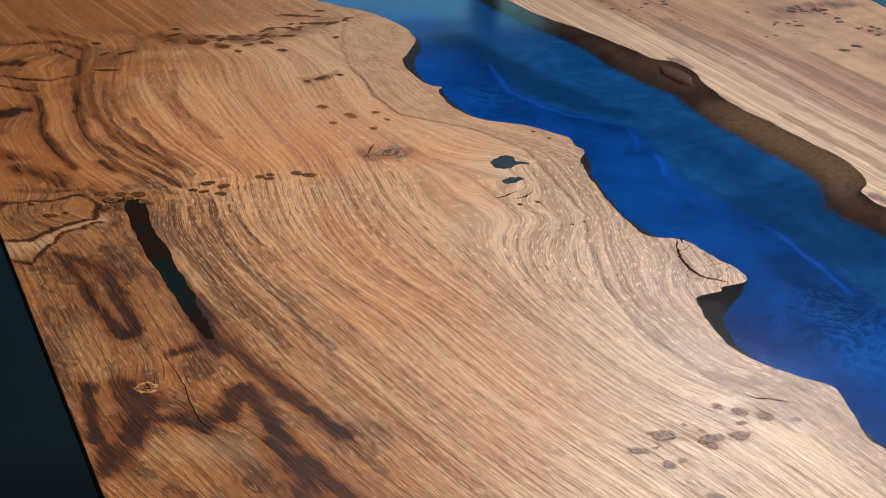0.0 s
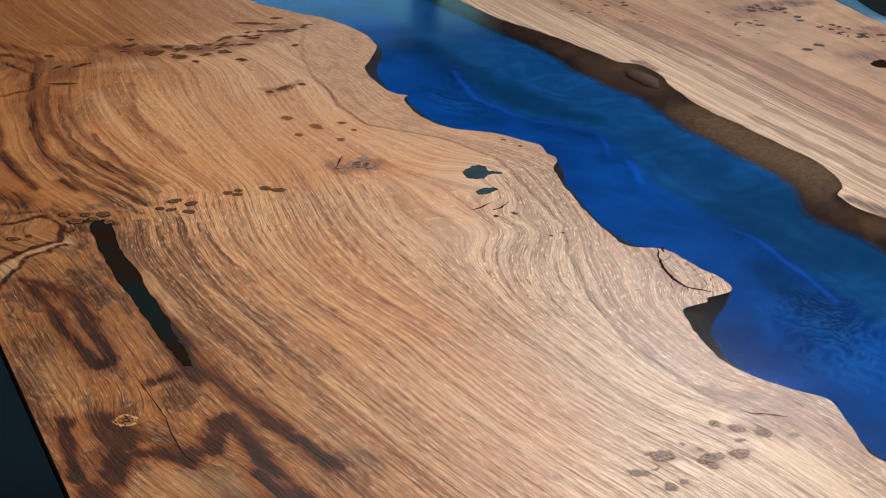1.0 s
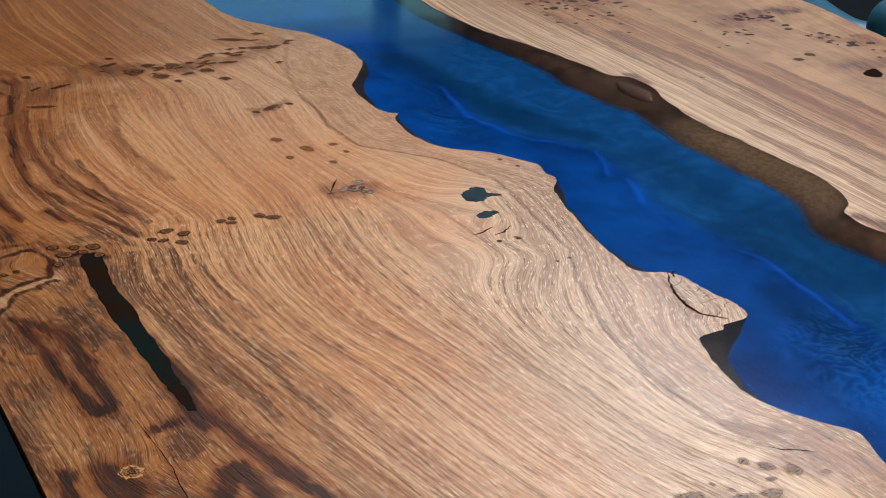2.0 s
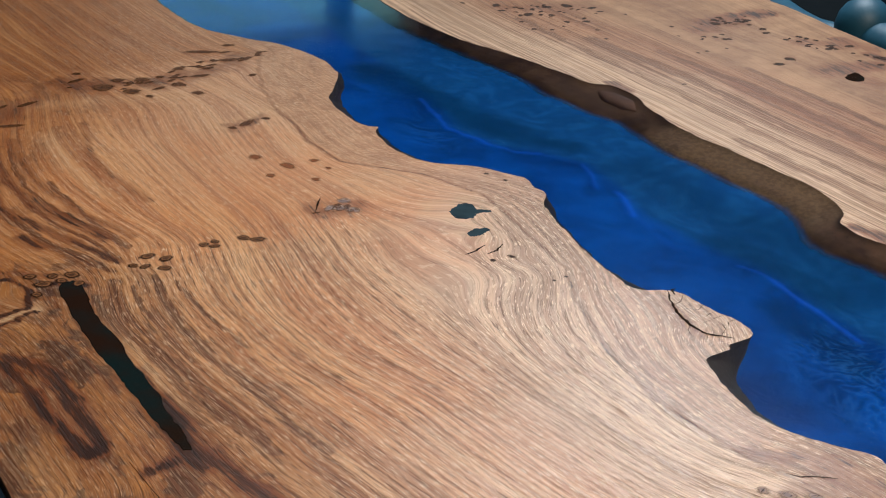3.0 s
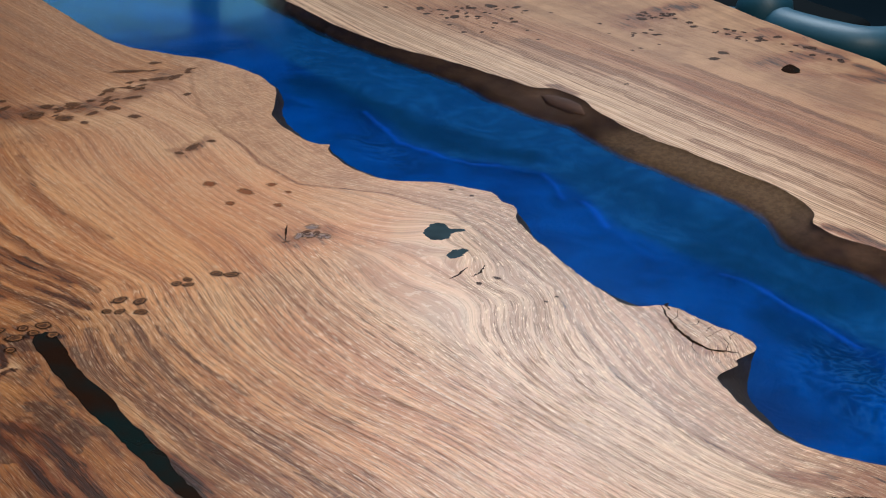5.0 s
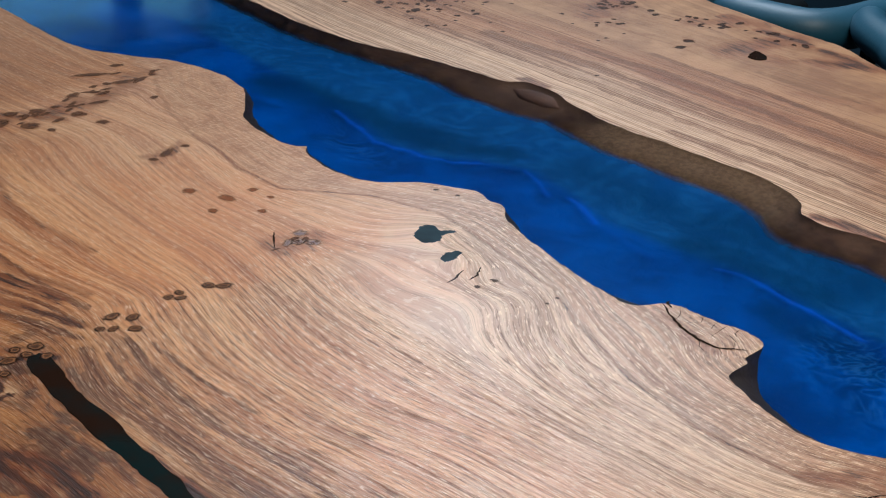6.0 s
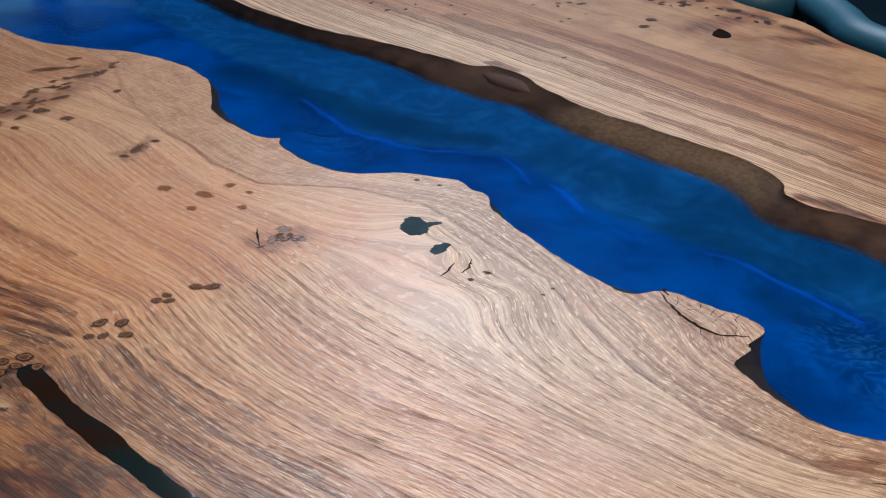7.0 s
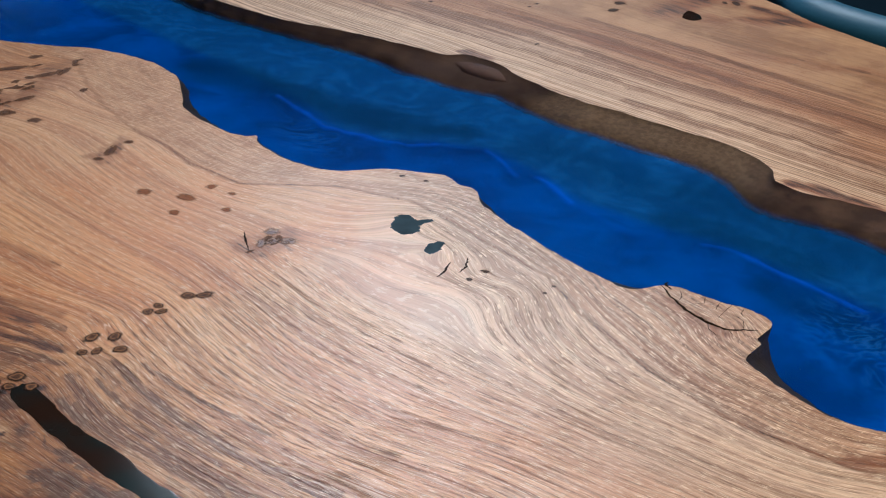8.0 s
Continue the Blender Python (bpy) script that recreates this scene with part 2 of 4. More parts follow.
def pigment():
    """Blue pigment clouds deep in the resin."""
    n = Nodes("blue_pigment")
    p = n.place()
    streak, murk, veil, wrinkle = n.attr("streak"), n.attr("murk"), n.attr("veil"), n.attr("wrinkle")
    warp = n.node("TexNoise", Vector=p, Scale=11.0, Detail=3.0)
    q = n.node("VectorMath")
    n.tree.links.new(p, q.inputs[0])
    shift = n.node("VectorMath")
    shift.operation = "SCALE"
    n.tree.links.new(warp.outputs["Color"], shift.inputs[0])
    shift.inputs["Scale"].default_value = 0.12
    n.tree.links.new(shift.outputs[0], q.inputs[1])
    q = q.outputs[0]
    cloud = n.noise(q, 13.0, 5.0, 0.6)
    wisp = n.noise(q, 60.0, 4.0, 0.65)
    tone = n.mix(n.step(cloud, 0.3, 0.7), (0.001, 0.019, 0.112), (0.0015, 0.046, 0.245))
    tone = n.mix(n.math("MULTIPLY", n.step(wisp, 0.5, 0.75), 0.25), tone, (0.004, 0.065, 0.28))
    grey = n.math("MULTIPLY", n.step(n.math("ADD", n.attr("haze"), n.math("MULTIPLY", n.math("SUBTRACT", cloud, 0.5), 0.9)), 0.15, 0.85), 0.74)
    tone = n.mix(grey, tone, n.mix(n.step(wisp, 0.40, 0.66), (0.0035, 0.038, 0.128), (0.007, 0.066, 0.195)))
    m = n.math("MULTIPLY", n.step(n.math("ADD", murk, n.math("MULTIPLY", n.math("SUBTRACT", cloud, 0.5), 0.7)), 0.22, 0.85), 0.62)
    tone = n.mix(m, tone, (0.001, 0.016, 0.055))
    ridges = n.noise(q, 85.0, 2.0, 0.5)
    fold = n.math("ABSOLUTE", n.math("SUBTRACT", ridges, 0.5))
    line = n.math("MULTIPLY", n.step(fold, 0.055, 0.0), wrinkle)
    tone = n.mix(n.math("MULTIPLY", line, 0.34), tone, (0.02, 0.12, 0.36))
    tone = n.mix(n.math("MULTIPLY", n.math("MULTIPLY", n.step(fold, 0.05, 0.2), wrinkle), 0.6), tone, (0.001, 0.012, 0.06))
    s = n.math("MULTIPLY", n.step(n.math("ADD", streak, n.math("MULTIPLY", n.math("SUBTRACT", wisp, 0.5), 0.5)), 0.15, 1.4), 0.48)
    tone = n.mix(s, tone, (0.006, 0.085, 0.58))
    n.finish(Base_Color=tone, Roughness=0.6, Specular_IOR_Level=0.0, Normal=n.bump(n.math("ADD", wisp, n.math("MULTIPLY", fold, 2.0)), 0.25, 0.003))
    clear = n.node("BsdfTransparent")
    both = n.node("MixShader")
    fade = n.step(n.math("ADD", veil, n.math("MULTIPLY", n.math("SUBTRACT", wisp, 0.5), 0.35)), 0.1, 0.9)
    n.put(both.inputs[0], fade)
    n.tree.links.new(clear.outputs[0], both.inputs[1])
    n.tree.links.new(n.bsdf.outputs[0], both.inputs[2])
    n.tree.links.new(both.outputs[0], n.out.inputs["Surface"])
    return n.mat


def clear_resin():
    n = Nodes("clear_resin")
    p = n.place()
    return n.finish(Base_Color=(0.94, 0.97, 1.0), Roughness=0.085, IOR=1.5, Transmission_Weight=1.0,
                    Normal=n.bump(n.noise(p, 7.0, 2.0), 0.05, 0.01))


def dark_resin(name, colour, other):
    n = Nodes(name)
    c = n.noise(n.place(), 26.0, 4.0)
    return n.finish(Base_Color=n.mix(n.step(c, 0.30, 0.75), colour, other), Roughness=0.12, Specular_IOR_Level=0.16)


def knot_wood(name, core, ringtone, outer, lo=0.70, hi=0.84, ringed=0.5, ragged=1.35):
    """A round knot: bark-dark ring, grained core, with a soft ragged rim."""
    n = Nodes(name)
    o = n.own()
    info = n.node("ObjectInfo").outputs["Random"]
    xyz = n.node("SeparateXYZ", Vector=o)
    x, y = xyz.outputs[0], xyz.outputs[1]
    r = n.math("SQRT", n.math("ADD", n.math("MULTIPLY", x, x), n.math("MULTIPLY", y, y)))
    seed = n.math("MULTIPLY", info, 40.0)
    wob = n.noise(n.vec(x, y, seed), 1.7, 5.0, 0.68)
    rr = n.math("ADD", r, n.math("MULTIPLY", n.math("SUBTRACT", wob, 0.5), ragged))
    tone = n.mix(n.step(rr, 0.22, 0.42), core, outer)
    tone = n.mix(n.step(rr, 0.48, 0.62), tone, ringtone)
    rings = n.step(n.math("SINE", n.math("MULTIPLY", rr, 24.0)), 0.2, 0.9)
    tone = n.mix(n.math("MULTIPLY", rings, ringed), tone, ringtone)
    split = n.noise(n.vec(n.math("MULTIPLY", x, 1.2), n.math("MULTIPLY", y, 5.0), seed), 1.6, 3.0)
    tone = n.mix(n.step(split, 0.56, 0.66), tone, (0.02, 0.010, 0.007))
    n.finish(Base_Color=tone, Roughness=0.5, Specular_IOR_Level=0.1, Normal=n.bump(n.math("ADD", split, wob), 0.3, 0.001))
    clear = n.node("BsdfTransparent")
    both = n.node("MixShader")
    n.put(both.inputs[0], n.step(rr, hi, lo))
    n.tree.links.new(clear.outputs[0], both.inputs[1])
    n.tree.links.new(n.bsdf.outputs[0], both.inputs[2])
    n.tree.links.new(both.outputs[0], n.out.inputs["Surface"])
    return n.mat


def plain(name, a, b, scale, rough, metal=0.0, relief=0.2, sheen=0.0, gloss=0.5):
    n = Nodes(name)
    p = n.place()
    f = n.noise(p, scale, 4.0, 0.6)
    g = n.noise(p, scale * 12, 2.0, 0.6)
    tone = n.mix(n.math("ADD", n.math("MULTIPLY", f, 0.7), n.math("MULTIPLY", g, 0.3)), a, b)
    return n.finish(Base_Color=tone, Roughness=rough, Metallic=metal, Normal=n.bump(g, relief, 0.002), Sheen_Weight=sheen, Specular_IOR_Level=gloss)


BARK = bark_edge("submerged_bark", (0.034, 0.015, 0.009), (0.095, 0.052, 0.030), (0.175, 0.115, 0.068))
BARK_RED = bark_edge("reddish_bark", (0.028, 0.011, 0.007), (0.100, 0.044, 0.028))
# bark with the shade below the near bank put into its colour
BARK_SHADED = bark_edge("shaded_bark", (0.004, 0.0025, 0.002), (0.011, 0.006, 0.004))
PIGMENT = pigment()
CLEAR = clear_resin()
# blue-black resin, its base lifted to blue-grey for the reflected sheen
FILL_BLACK = dark_resin("sheened_resin", (0.020, 0.036, 0.052), (0.040, 0.078, 0.110))
FILL_BROWN = dark_resin("brown_black_resin", (0.020, 0.010, 0.007), (0.006, 0.017, 0.020))
KNOT = knot_wood("knot_brown", (0.09, 0.036, 0.015), (0.026, 0.010, 0.005), (0.24, 0.11, 0.046), 0.55, 0.98, 0.5, 0.9)
KNOT_DARK = knot_wood("knot_dark", (0.028, 0.013, 0.008), (0.05, 0.022, 0.013), (0.045, 0.02, 0.012), 0.45, 0.85, 0.3)
KNOT_GREY = knot_wood("knot_grey", (0.22, 0.175, 0.19), (0.15, 0.115, 0.125), (0.40, 0.29, 0.25), 0.22, 0.95, 0.25)
KNOT_PALE = knot_wood("knot_eye", (0.03, 0.014, 0.009), (0.50, 0.28, 0.13), (0.16, 0.07, 0.03))
KNOT_RUST = knot_wood("knot_rust", (0.20, 0.066, 0.024), (0.24, 0.085, 0.030), (0.26, 0.10, 0.038), 0.30, 0.92, 0.3)
KNOT_SOFT = knot_wood("knot_smudged", (0.07, 0.027, 0.013), (0.115, 0.048, 0.021), (0.15, 0.065, 0.028), 0.32, 0.90, 0.35)
CRACK = plain("crack_dark", (0.008, 0.005, 0.004), (0.022, 0.012, 0.008), 90.0, 0.9, 0.0, 0.2, 0.0, 0.05)
STEEL = plain("black_steel", (0.012, 0.012, 0.013), (0.025, 0.025, 0.027), 20.0, 0.45, 0.6)
FLOOR = plain("dark_floor_paint", (0.004, 0.015, 0.026), (0.008, 0.022, 0.034), 3.0, 0.7, 0.0, 0.2, 0.0, 0.15)
WALL = plain("dark_wall_paint", (0.018, 0.02, 0.022), (0.028, 0.03, 0.033), 2.0, 0.8)
CEILING = plain("ceiling_paint", (0.05, 0.05, 0.05), (0.07, 0.07, 0.07), 2.0, 0.85)
TEAL = plain("teal_upholstery", (0.008, 0.062, 0.115), (0.018, 0.10, 0.165), 14.0, 0.5, 0.0, 0.12, 0.0)
SEAT = plain("dark_upholstery", (0.004, 0.006, 0.008), (0.008, 0.011, 0.013), 14.0, 0.9, 0.0, 0.2, 0.0, 0.04)
WHITE = plain("white_frame_paint", (0.7, 0.7, 0.68), (0.78, 0.78, 0.77), 5.0, 0.5)
DIFFUSER = plain("lamp_diffuser", (0.8, 0.8, 0.78), (0.85, 0.85, 0.84), 5.0, 0.6)

# ---------- mesh helpers ----------


def mesh_object(name, verts, faces, material, parent=None, label="", smooth=True):
    me = bpy.data.meshes.new(name)
    if isinstance(verts, np.ndarray):
        me.vertices.add(len(verts))
        me.vertices.foreach_set("co", verts.astype(np.float32).ravel())
        faces = np.asarray(faces, dtype=np.int32)
        k = faces.shape[1]
        me.loops.add(faces.size)
        me.loops.foreach_set("vertex_index", faces.ravel())
        me.polygons.add(len(faces))
        me.polygons.foreach_set("loop_start", np.arange(0, faces.size, k, dtype=np.int32))
        me.update(calc_edges=True)
        me.validate()
    else:
        me.from_pydata(verts, [], faces)
    me.polygons.foreach_set("use_smooth", [smooth] * len(me.polygons))
    me.materials.append(material)
    ob = new(name, me)
    if parent:
        ob.parent = parent
    if label:
        tagged(ob, label)
    return ob


def part(name, bm, material, parent, label="", smooth=False):
    me = bpy.data.meshes.new(name)
    bm.normal_update()
    bm.to_mesh(me)
    bm.free()
    me.polygons.foreach_set("use_smooth", [smooth] * len(me.polygons))
    me.materials.append(material)
    ob = new(name, me)
    ob.parent = parent
    if label:
        tagged(ob, label)
    return ob


def box_bm(x0, x1, y0, y1, z0, z1, bevel=0.0, segments=2):
    bm = bmesh.new()
    bmesh.ops.create_cube(bm, size=1.0)
    for w in bm.verts:
        w.co = Vector(((x0 + x1) / 2 + w.co.x * (x1 - x0), (y0 + y1) / 2 + w.co.y * (y1 - y0), (z0 + z1) / 2 + w.co.z * (z1 - z0)))
    if bevel:
        bmesh.ops.bevel(bm, geom=bm.edges[:], offset=bevel, segments=segments, profile=0.6, affect="EDGES")
    return bm


def tube_bm(points, radius, sides=14, caps=True):
    """A round tube along a line of points, with domed ends."""
    bm = bmesh.new()
    pts = [Vector(p) for p in points]
    stations = []
    for i, p in enumerate(pts):
        d = (pts[min(i + 1, len(pts) - 1)] - pts[max(i - 1, 0)]).normalized()
        stations.append((p, d, radius))
    if caps:
        p, d, _ = stations[0]
        head = [(p - d * radius * math.sin(a), d, radius * math.cos(a)) for a in (1.45, 1.1, 0.75, 0.4)]
        p, d, _ = stations[-1]
        tail = [(p + d * radius * math.sin(a), d, radius * math.cos(a)) for a in (0.4, 0.75, 1.1, 1.45)]
        stations = head + stations + tail
    loops = []
    for p, d, r in stations:
        side = d.orthogonal().normalized() if abs(d.z) > 0.9 else d.cross(Vector((0, 0, 1))).normalized()
        up = side.cross(d).normalized()
        loops.append([bm.verts.new(p + side * (r * math.cos(2 * math.pi * k / sides)) + up * (r * math.sin(2 * math.pi * k / sides))) for k in range(sides)])
    for a, b in zip(loops, loops[1:]):
        for k in range(sides):
            bm.faces.new((a[k], a[(k + 1) % sides], b[(k + 1) % sides], b[k]))
    bm.faces.new(loops[0][::-1])
    bm.faces.new(loops[-1])
    bmesh.ops.recalc_face_normals(bm, faces=bm.faces[:])
    return bm


def curve_through(knots, ys):
    """A smooth monotone-safe curve x(y) through (y, x) knots."""
    k = np.array(knots)
    y, x = k[:, 0], k[:, 1]
    h, d = np.diff(y), np.diff(x) / np.diff(y)
    m = np.zeros(len(y))
    same = d[:-1] * d[1:] > 0
    w1, w2 = 2 * h[1:] + h[:-1], h[1:] + 2 * h[:-1]
    with np.errstate(divide="ignore", invalid="ignore"):
        harm = (w1 + w2) / (w1 / d[:-1] + w2 / d[1:])
    m[1:-1] = np.where(same, harm, 0.0)
    i = np.clip(np.searchsorted(y, ys) - 1, 0, len(h) - 1)
    t = np.clip((ys - y[i]) / h[i], 0, 1)
    return ((1 + 2 * t) * (1 - t) ** 2 * x[i] + t * (1 - t) ** 2 * h[i] * m[i]
            + t * t * (3 - 2 * t) * x[i + 1] + t * t * (t - 1) * h[i] * m[i + 1])


def wobble(y, seed, size, amount):
    """Fine natural unevenness along an edge."""
    r = np.random.RandomState(seed)
    out = np.zeros_like(y)
    for k in range(5):
        f = (2.0 ** k) / size
        out += np.sin(2 * math.pi * (y * f + r.rand())) * np.sin(2 * math.pi * (y * f * 0.37 + r.rand())) * (0.6 ** k)
    return out * amount


def blurred(y, x, radius):
    step = 0.002
    g = np.arange(y[0] - 4 * radius, y[-1] + 4 * radius, step)
    k = np.exp(-0.5 * (np.arange(-int(3 * radius / step), int(3 * radius / step) + 1) * step / radius) ** 2)
    k /= k.sum()
    s = np.convolve(np.pad(np.interp(g, y, x), len(k) // 2, "edge"), k, "valid")
    return np.interp(y, g, s)


def strokes(xy, rows, stray=1.0, soft=1.6):
    """Soft, wandering brush strokes on the board: how strongly each point is covered."""
    x, y = xy[:, 0], xy[:, 1]
    sx = sy = 0.0
    for size, amount in ((0.07, 0.0045), (0.031, 0.003), (0.014, 0.0018), (0.006, 0.0009)):
        k = 2 * math.pi / size
        sx = sx + amount * stray * np.sin(k * x + 2.1 * np.sin(k * 0.43 * y) + 1.0) * np.cos(k * 0.6 * y + 0.4)
        sy = sy + amount * stray * 2 * np.sin(k * 0.7 * y + 1.7 * np.sin(k * 0.51 * x) + 2.0) * np.cos(k * 0.8 * x)
    x, y = x + sx, y + sy
    out = np.zeros(len(xy))
    for x0, y0, x1, y1, w, s in rows:
        dx, dy = x1 - x0, y1 - y0
        t = np.clip(((x - x0) * dx + (y - y0) * dy) / (dx * dx + dy * dy + 1e-9), 0, 1)
        d = np.hypot(x - x0 - t * dx, y - y0 - t * dy)
        out = np.maximum(out, s * np.exp(-(d / (w * soft)) ** 2))
    return out


def attribute(ob, name, values):
    a = ob.data.attributes.new(name, "FLOAT", "POINT")
    a.data.foreach_set("value", np.ascontiguousarray(values, dtype=np.float32))


def sheet(name, rows_y, left, right, columns, z, material, parent, label=""):
    """A sheet between two edges left(y) and right(y), with even columns."""
    f = np.linspace(0, 1, columns)
    x = left[:, None] + (right - left)[:, None] * f[None, :]
    y = np.repeat(rows_y[:, None], columns, 1)
    co = np.stack([x.ravel(), y.ravel(), np.full(x.size, z)], 1)
    i = np.arange(len(rows_y) - 1)[:, None] * columns + np.arange(columns - 1)[None, :]
    i = i.ravel()
    quads = np.stack([i, i + 1, i + columns + 1, i + columns], 1)
    return mesh_object(name, co, quads, material, parent, label), co


# ---------- the room ----------
TOP = 0.76


def structure(name, bm, material, label):
    ob = part(name, bm, material, None, "")
    return tagged(ob, label, name.split("_")[0], kind="structure")


structure("floor", box_bm(-3.0, 4.6, -3.2, 4.6, -0.1, 0.0), FLOOR, "dark blue-black painted floor under the table")
structure("ceiling", box_bm(-3.0, 4.6, -3.2, 4.6, 2.56, 2.66), CEILING, "plain grey painted ceiling")
structure("wall_south", box_bm(-3.0, 4.6, -3.3, -3.2, 0.0, 2.56), WALL, "plain dark painted wall")
structure("wall_west", box_bm(-3.1, -3.0, -3.2, 4.6, 0.0, 2.56), WALL, "plain dark painted wall")
structure("wall_east", box_bm(4.6, 4.7, -3.2, 4.6, 0.0, 2.56), WALL, "plain dark painted wall")
# the north wall, pierced by one wide window
WX0, WX1, WZ0, WZ1 = 1.75, 3.05, 0.95, 2.12
wall_bm = bmesh.new()
for x0, x1, z0, z1 in ((-3.0, WX0, 0.0, 2.56), (WX1, 4.6, 0.0, 2.56), (WX0, WX1, 0.0, WZ0), (WX0, WX1, WZ1, 2.56)):
    piece = box_bm(x0, x1, 4.6, 4.75, z0, z1)
    me = bpy.data.meshes.new("piece")
    piece.to_mesh(me)
    piece.free()
    wall_bm.from_mesh(me)
    bpy.data.meshes.remove(me)
structure("wall_north", wall_bm, WALL, "plain dark painted wall with a wide window")
window = tagged(new("window_1"), "wide white-framed window letting in cool daylight", "window", kind="structure")
for x0, x1, z0, z1 in ((WX0, WX1, WZ0, WZ0 + 0.05), (WX0, WX1, WZ1 - 0.05, WZ1), (WX0, WX0 + 0.05, WZ0 + 0.05, WZ1 - 0.05), (WX1 - 0.05, WX1, WZ0 + 0.05, WZ1 - 0.05)):
    part("window_frame", box_bm(x0, x1, 4.63, 4.69, z0, z1, 0.004), WHITE, window)
for x in (2.66,):
    part("mullion", box_bm(x - 0.035, x + 0.035, 4.56, 4.69, WZ0 + 0.05, WZ1 - 0.05, 0.004), STEEL, window, "dark upright window post")
lamp = tagged(new("ceiling_light"), "square white ceiling light panel above the table", "ceiling light")
part("frame", box_bm(1.57, 2.43, 0.97, 2.13, 2.525, 2.56, 0.006), WHITE, lamp)
part("diffuser", box_bm(1.6, 2.4, 1.0, 2.1, 2.51, 2.524), DIFFUSER, lamp)
# housing for the added near lamp, never in view
lamp = tagged(new("ceiling_light"), "unseen ceiling light panel added to brighten the near side", "ceiling light")
part("frame", box_bm(0.22, 1.28, -1.23, -0.37, 2.525, 2.56, 0.006), WHITE, lamp)
part("diffuser", box_bm(0.25, 1.25, -1.2, -0.4, 2.51, 2.524), DIFFUSER, lamp)

# ---------- the river table ----------
table = tagged(new("river_table"), "oak river table with two live-edge slabs and blue epoxy resin", "table")
Y0, Y1 = -0.85, 0.92
NEAR = [(-0.85, 0.43), (-0.60, 0.45), (-0.463, 0.418), (-0.452, 0.417), (-0.42, 0.427), (-0.396, 0.434), (-0.374, 0.421),
        (-0.351, 0.407), (-0.325, 0.402), (-0.296, 0.407), (-0.268, 0.417), (-0.2605, 0.423), (-0.2590, 0.440), (-0.2525, 0.448),
        (-0.2508, 0.464), (-0.246, 0.471), (-0.232, 0.474), (-0.211, 0.469), (-0.183, 0.467), (-0.172, 0.459), (-0.166, 0.445), (-0.155, 0.438),
        (-0.122, 0.441), (-0.069, 0.450), (-0.012, 0.466), (0.010, 0.479), (0.017, 0.478), (0.037, 0.483), (0.054, 0.475),
        (0.075, 0.461), (0.099, 0.428), (0.119, 0.418), (0.144, 0.415), (0.179, 0.420), (0.189, 0.428), (0.194, 0.421),
        (0.213, 0.416), (0.24, 0.416), (0.271, 0.422), (0.295, 0.438), (0.345, 0.465), (0.377, 0.469), (0.404, 0.464),
        (0.438, 0.453), (0.475, 0.424), (0.518, 0.399), (0.565, 0.392), (0.69, 0.393), (1.35, 0.40)]
FAR = [(-0.85, 0.66), (-0.5, 0.69), (-0.21, 0.676), (-0.175, 0.668), (-0.150, 0.660), (-0.129, 0.662), (-0.113, 0.680),
       (-0.095, 0.690), (-0.06, 0.697), (-0.018, 0.694), (0.035, 0.690), (0.08, 0.684), (0.115, 0.686), (0.141, 0.689),
       (0.160, 0.693), (0.177, 0.699), (0.195, 0.703), (0.215, 0.700), (0.222, 0.697), (0.232, 0.683), (0.268, 0.676),
       (0.31, 0.667), (0.36, 0.652), (0.40, 0.638), (0.455, 0.630), (0.51, 0.627), (0.58, 0.630), (1.35, 0.64)]
EDGE = [(-0.85, 0.98), (-0.2, 1.01), (-0.017, 1.028), (0.063, 1.041), (0.15, 1.070), (0.25, 1.074), (0.342, 1.083), (0.414, 1.092), (1.35, 1.11)]


def rows_between(lo, hi, fine):
    return np.concatenate([np.arange(Y0, lo, 0.02), np.arange(lo, hi, fine), np.arange(hi, Y1 + 0.01, 0.02)])


def near_bank(y):
    rugged = 1.0 + 1.6 * np.exp(-((y + 0.21) / 0.05) ** 2) + 1.6 * np.exp(-((y - 0.02) / 0.025) ** 2)
    return curve_through(NEAR, y) + wobble(y, 3, 0.05, 0.0006) * rugged + wobble(y, 31, 0.017, 0.0002) * rugged


def far_bank(y):
    return curve_through(FAR, y) + wobble(y, 4, 0.06, 0.0009)


def far_edge(y):
    return curve_through(EDGE, y) + wobble(y, 5, 0.3, 0.002)


# growth lines of the near slab, drawn as strokes; the grain runs along them and spreads smoothly between
GROWTH_FIELD = (
    ((0.122, -0.020), (0.112, -0.051), (0.107, -0.082), (0.114, -0.177), (0.120, -0.210), (0.133, -0.250)),
    ((0.146, -0.038), (0.139, -0.102), (0.140, -0.133), (0.158, -0.266)),
    ((0.159, -0.032), (0.157, -0.066), (0.165, -0.137)),
    ((0.195, -0.001), (0.187, -0.090), (0.187, -0.132), (0.191, -0.180)),
    ((0.238, -0.003), (0.223, -0.093), (0.224, -0.183)),
    ((0.270, 0.009), (0.261, -0.054), (0.258, -0.109), (0.259, -0.161), (0.265, -0.222), (0.284, -0.326)),
    ((0.307, -0.002), (0.296, -0.055), (0.292, -0.111), (0.292, -0.163), (0.311, -0.333)),
    ((0.330, -0.087), (0.318, -0.119), (0.305, -0.185), (0.303, -0.219), (0.305, -0.253), (0.316, -0.338), (0.325, -0.371)),
)
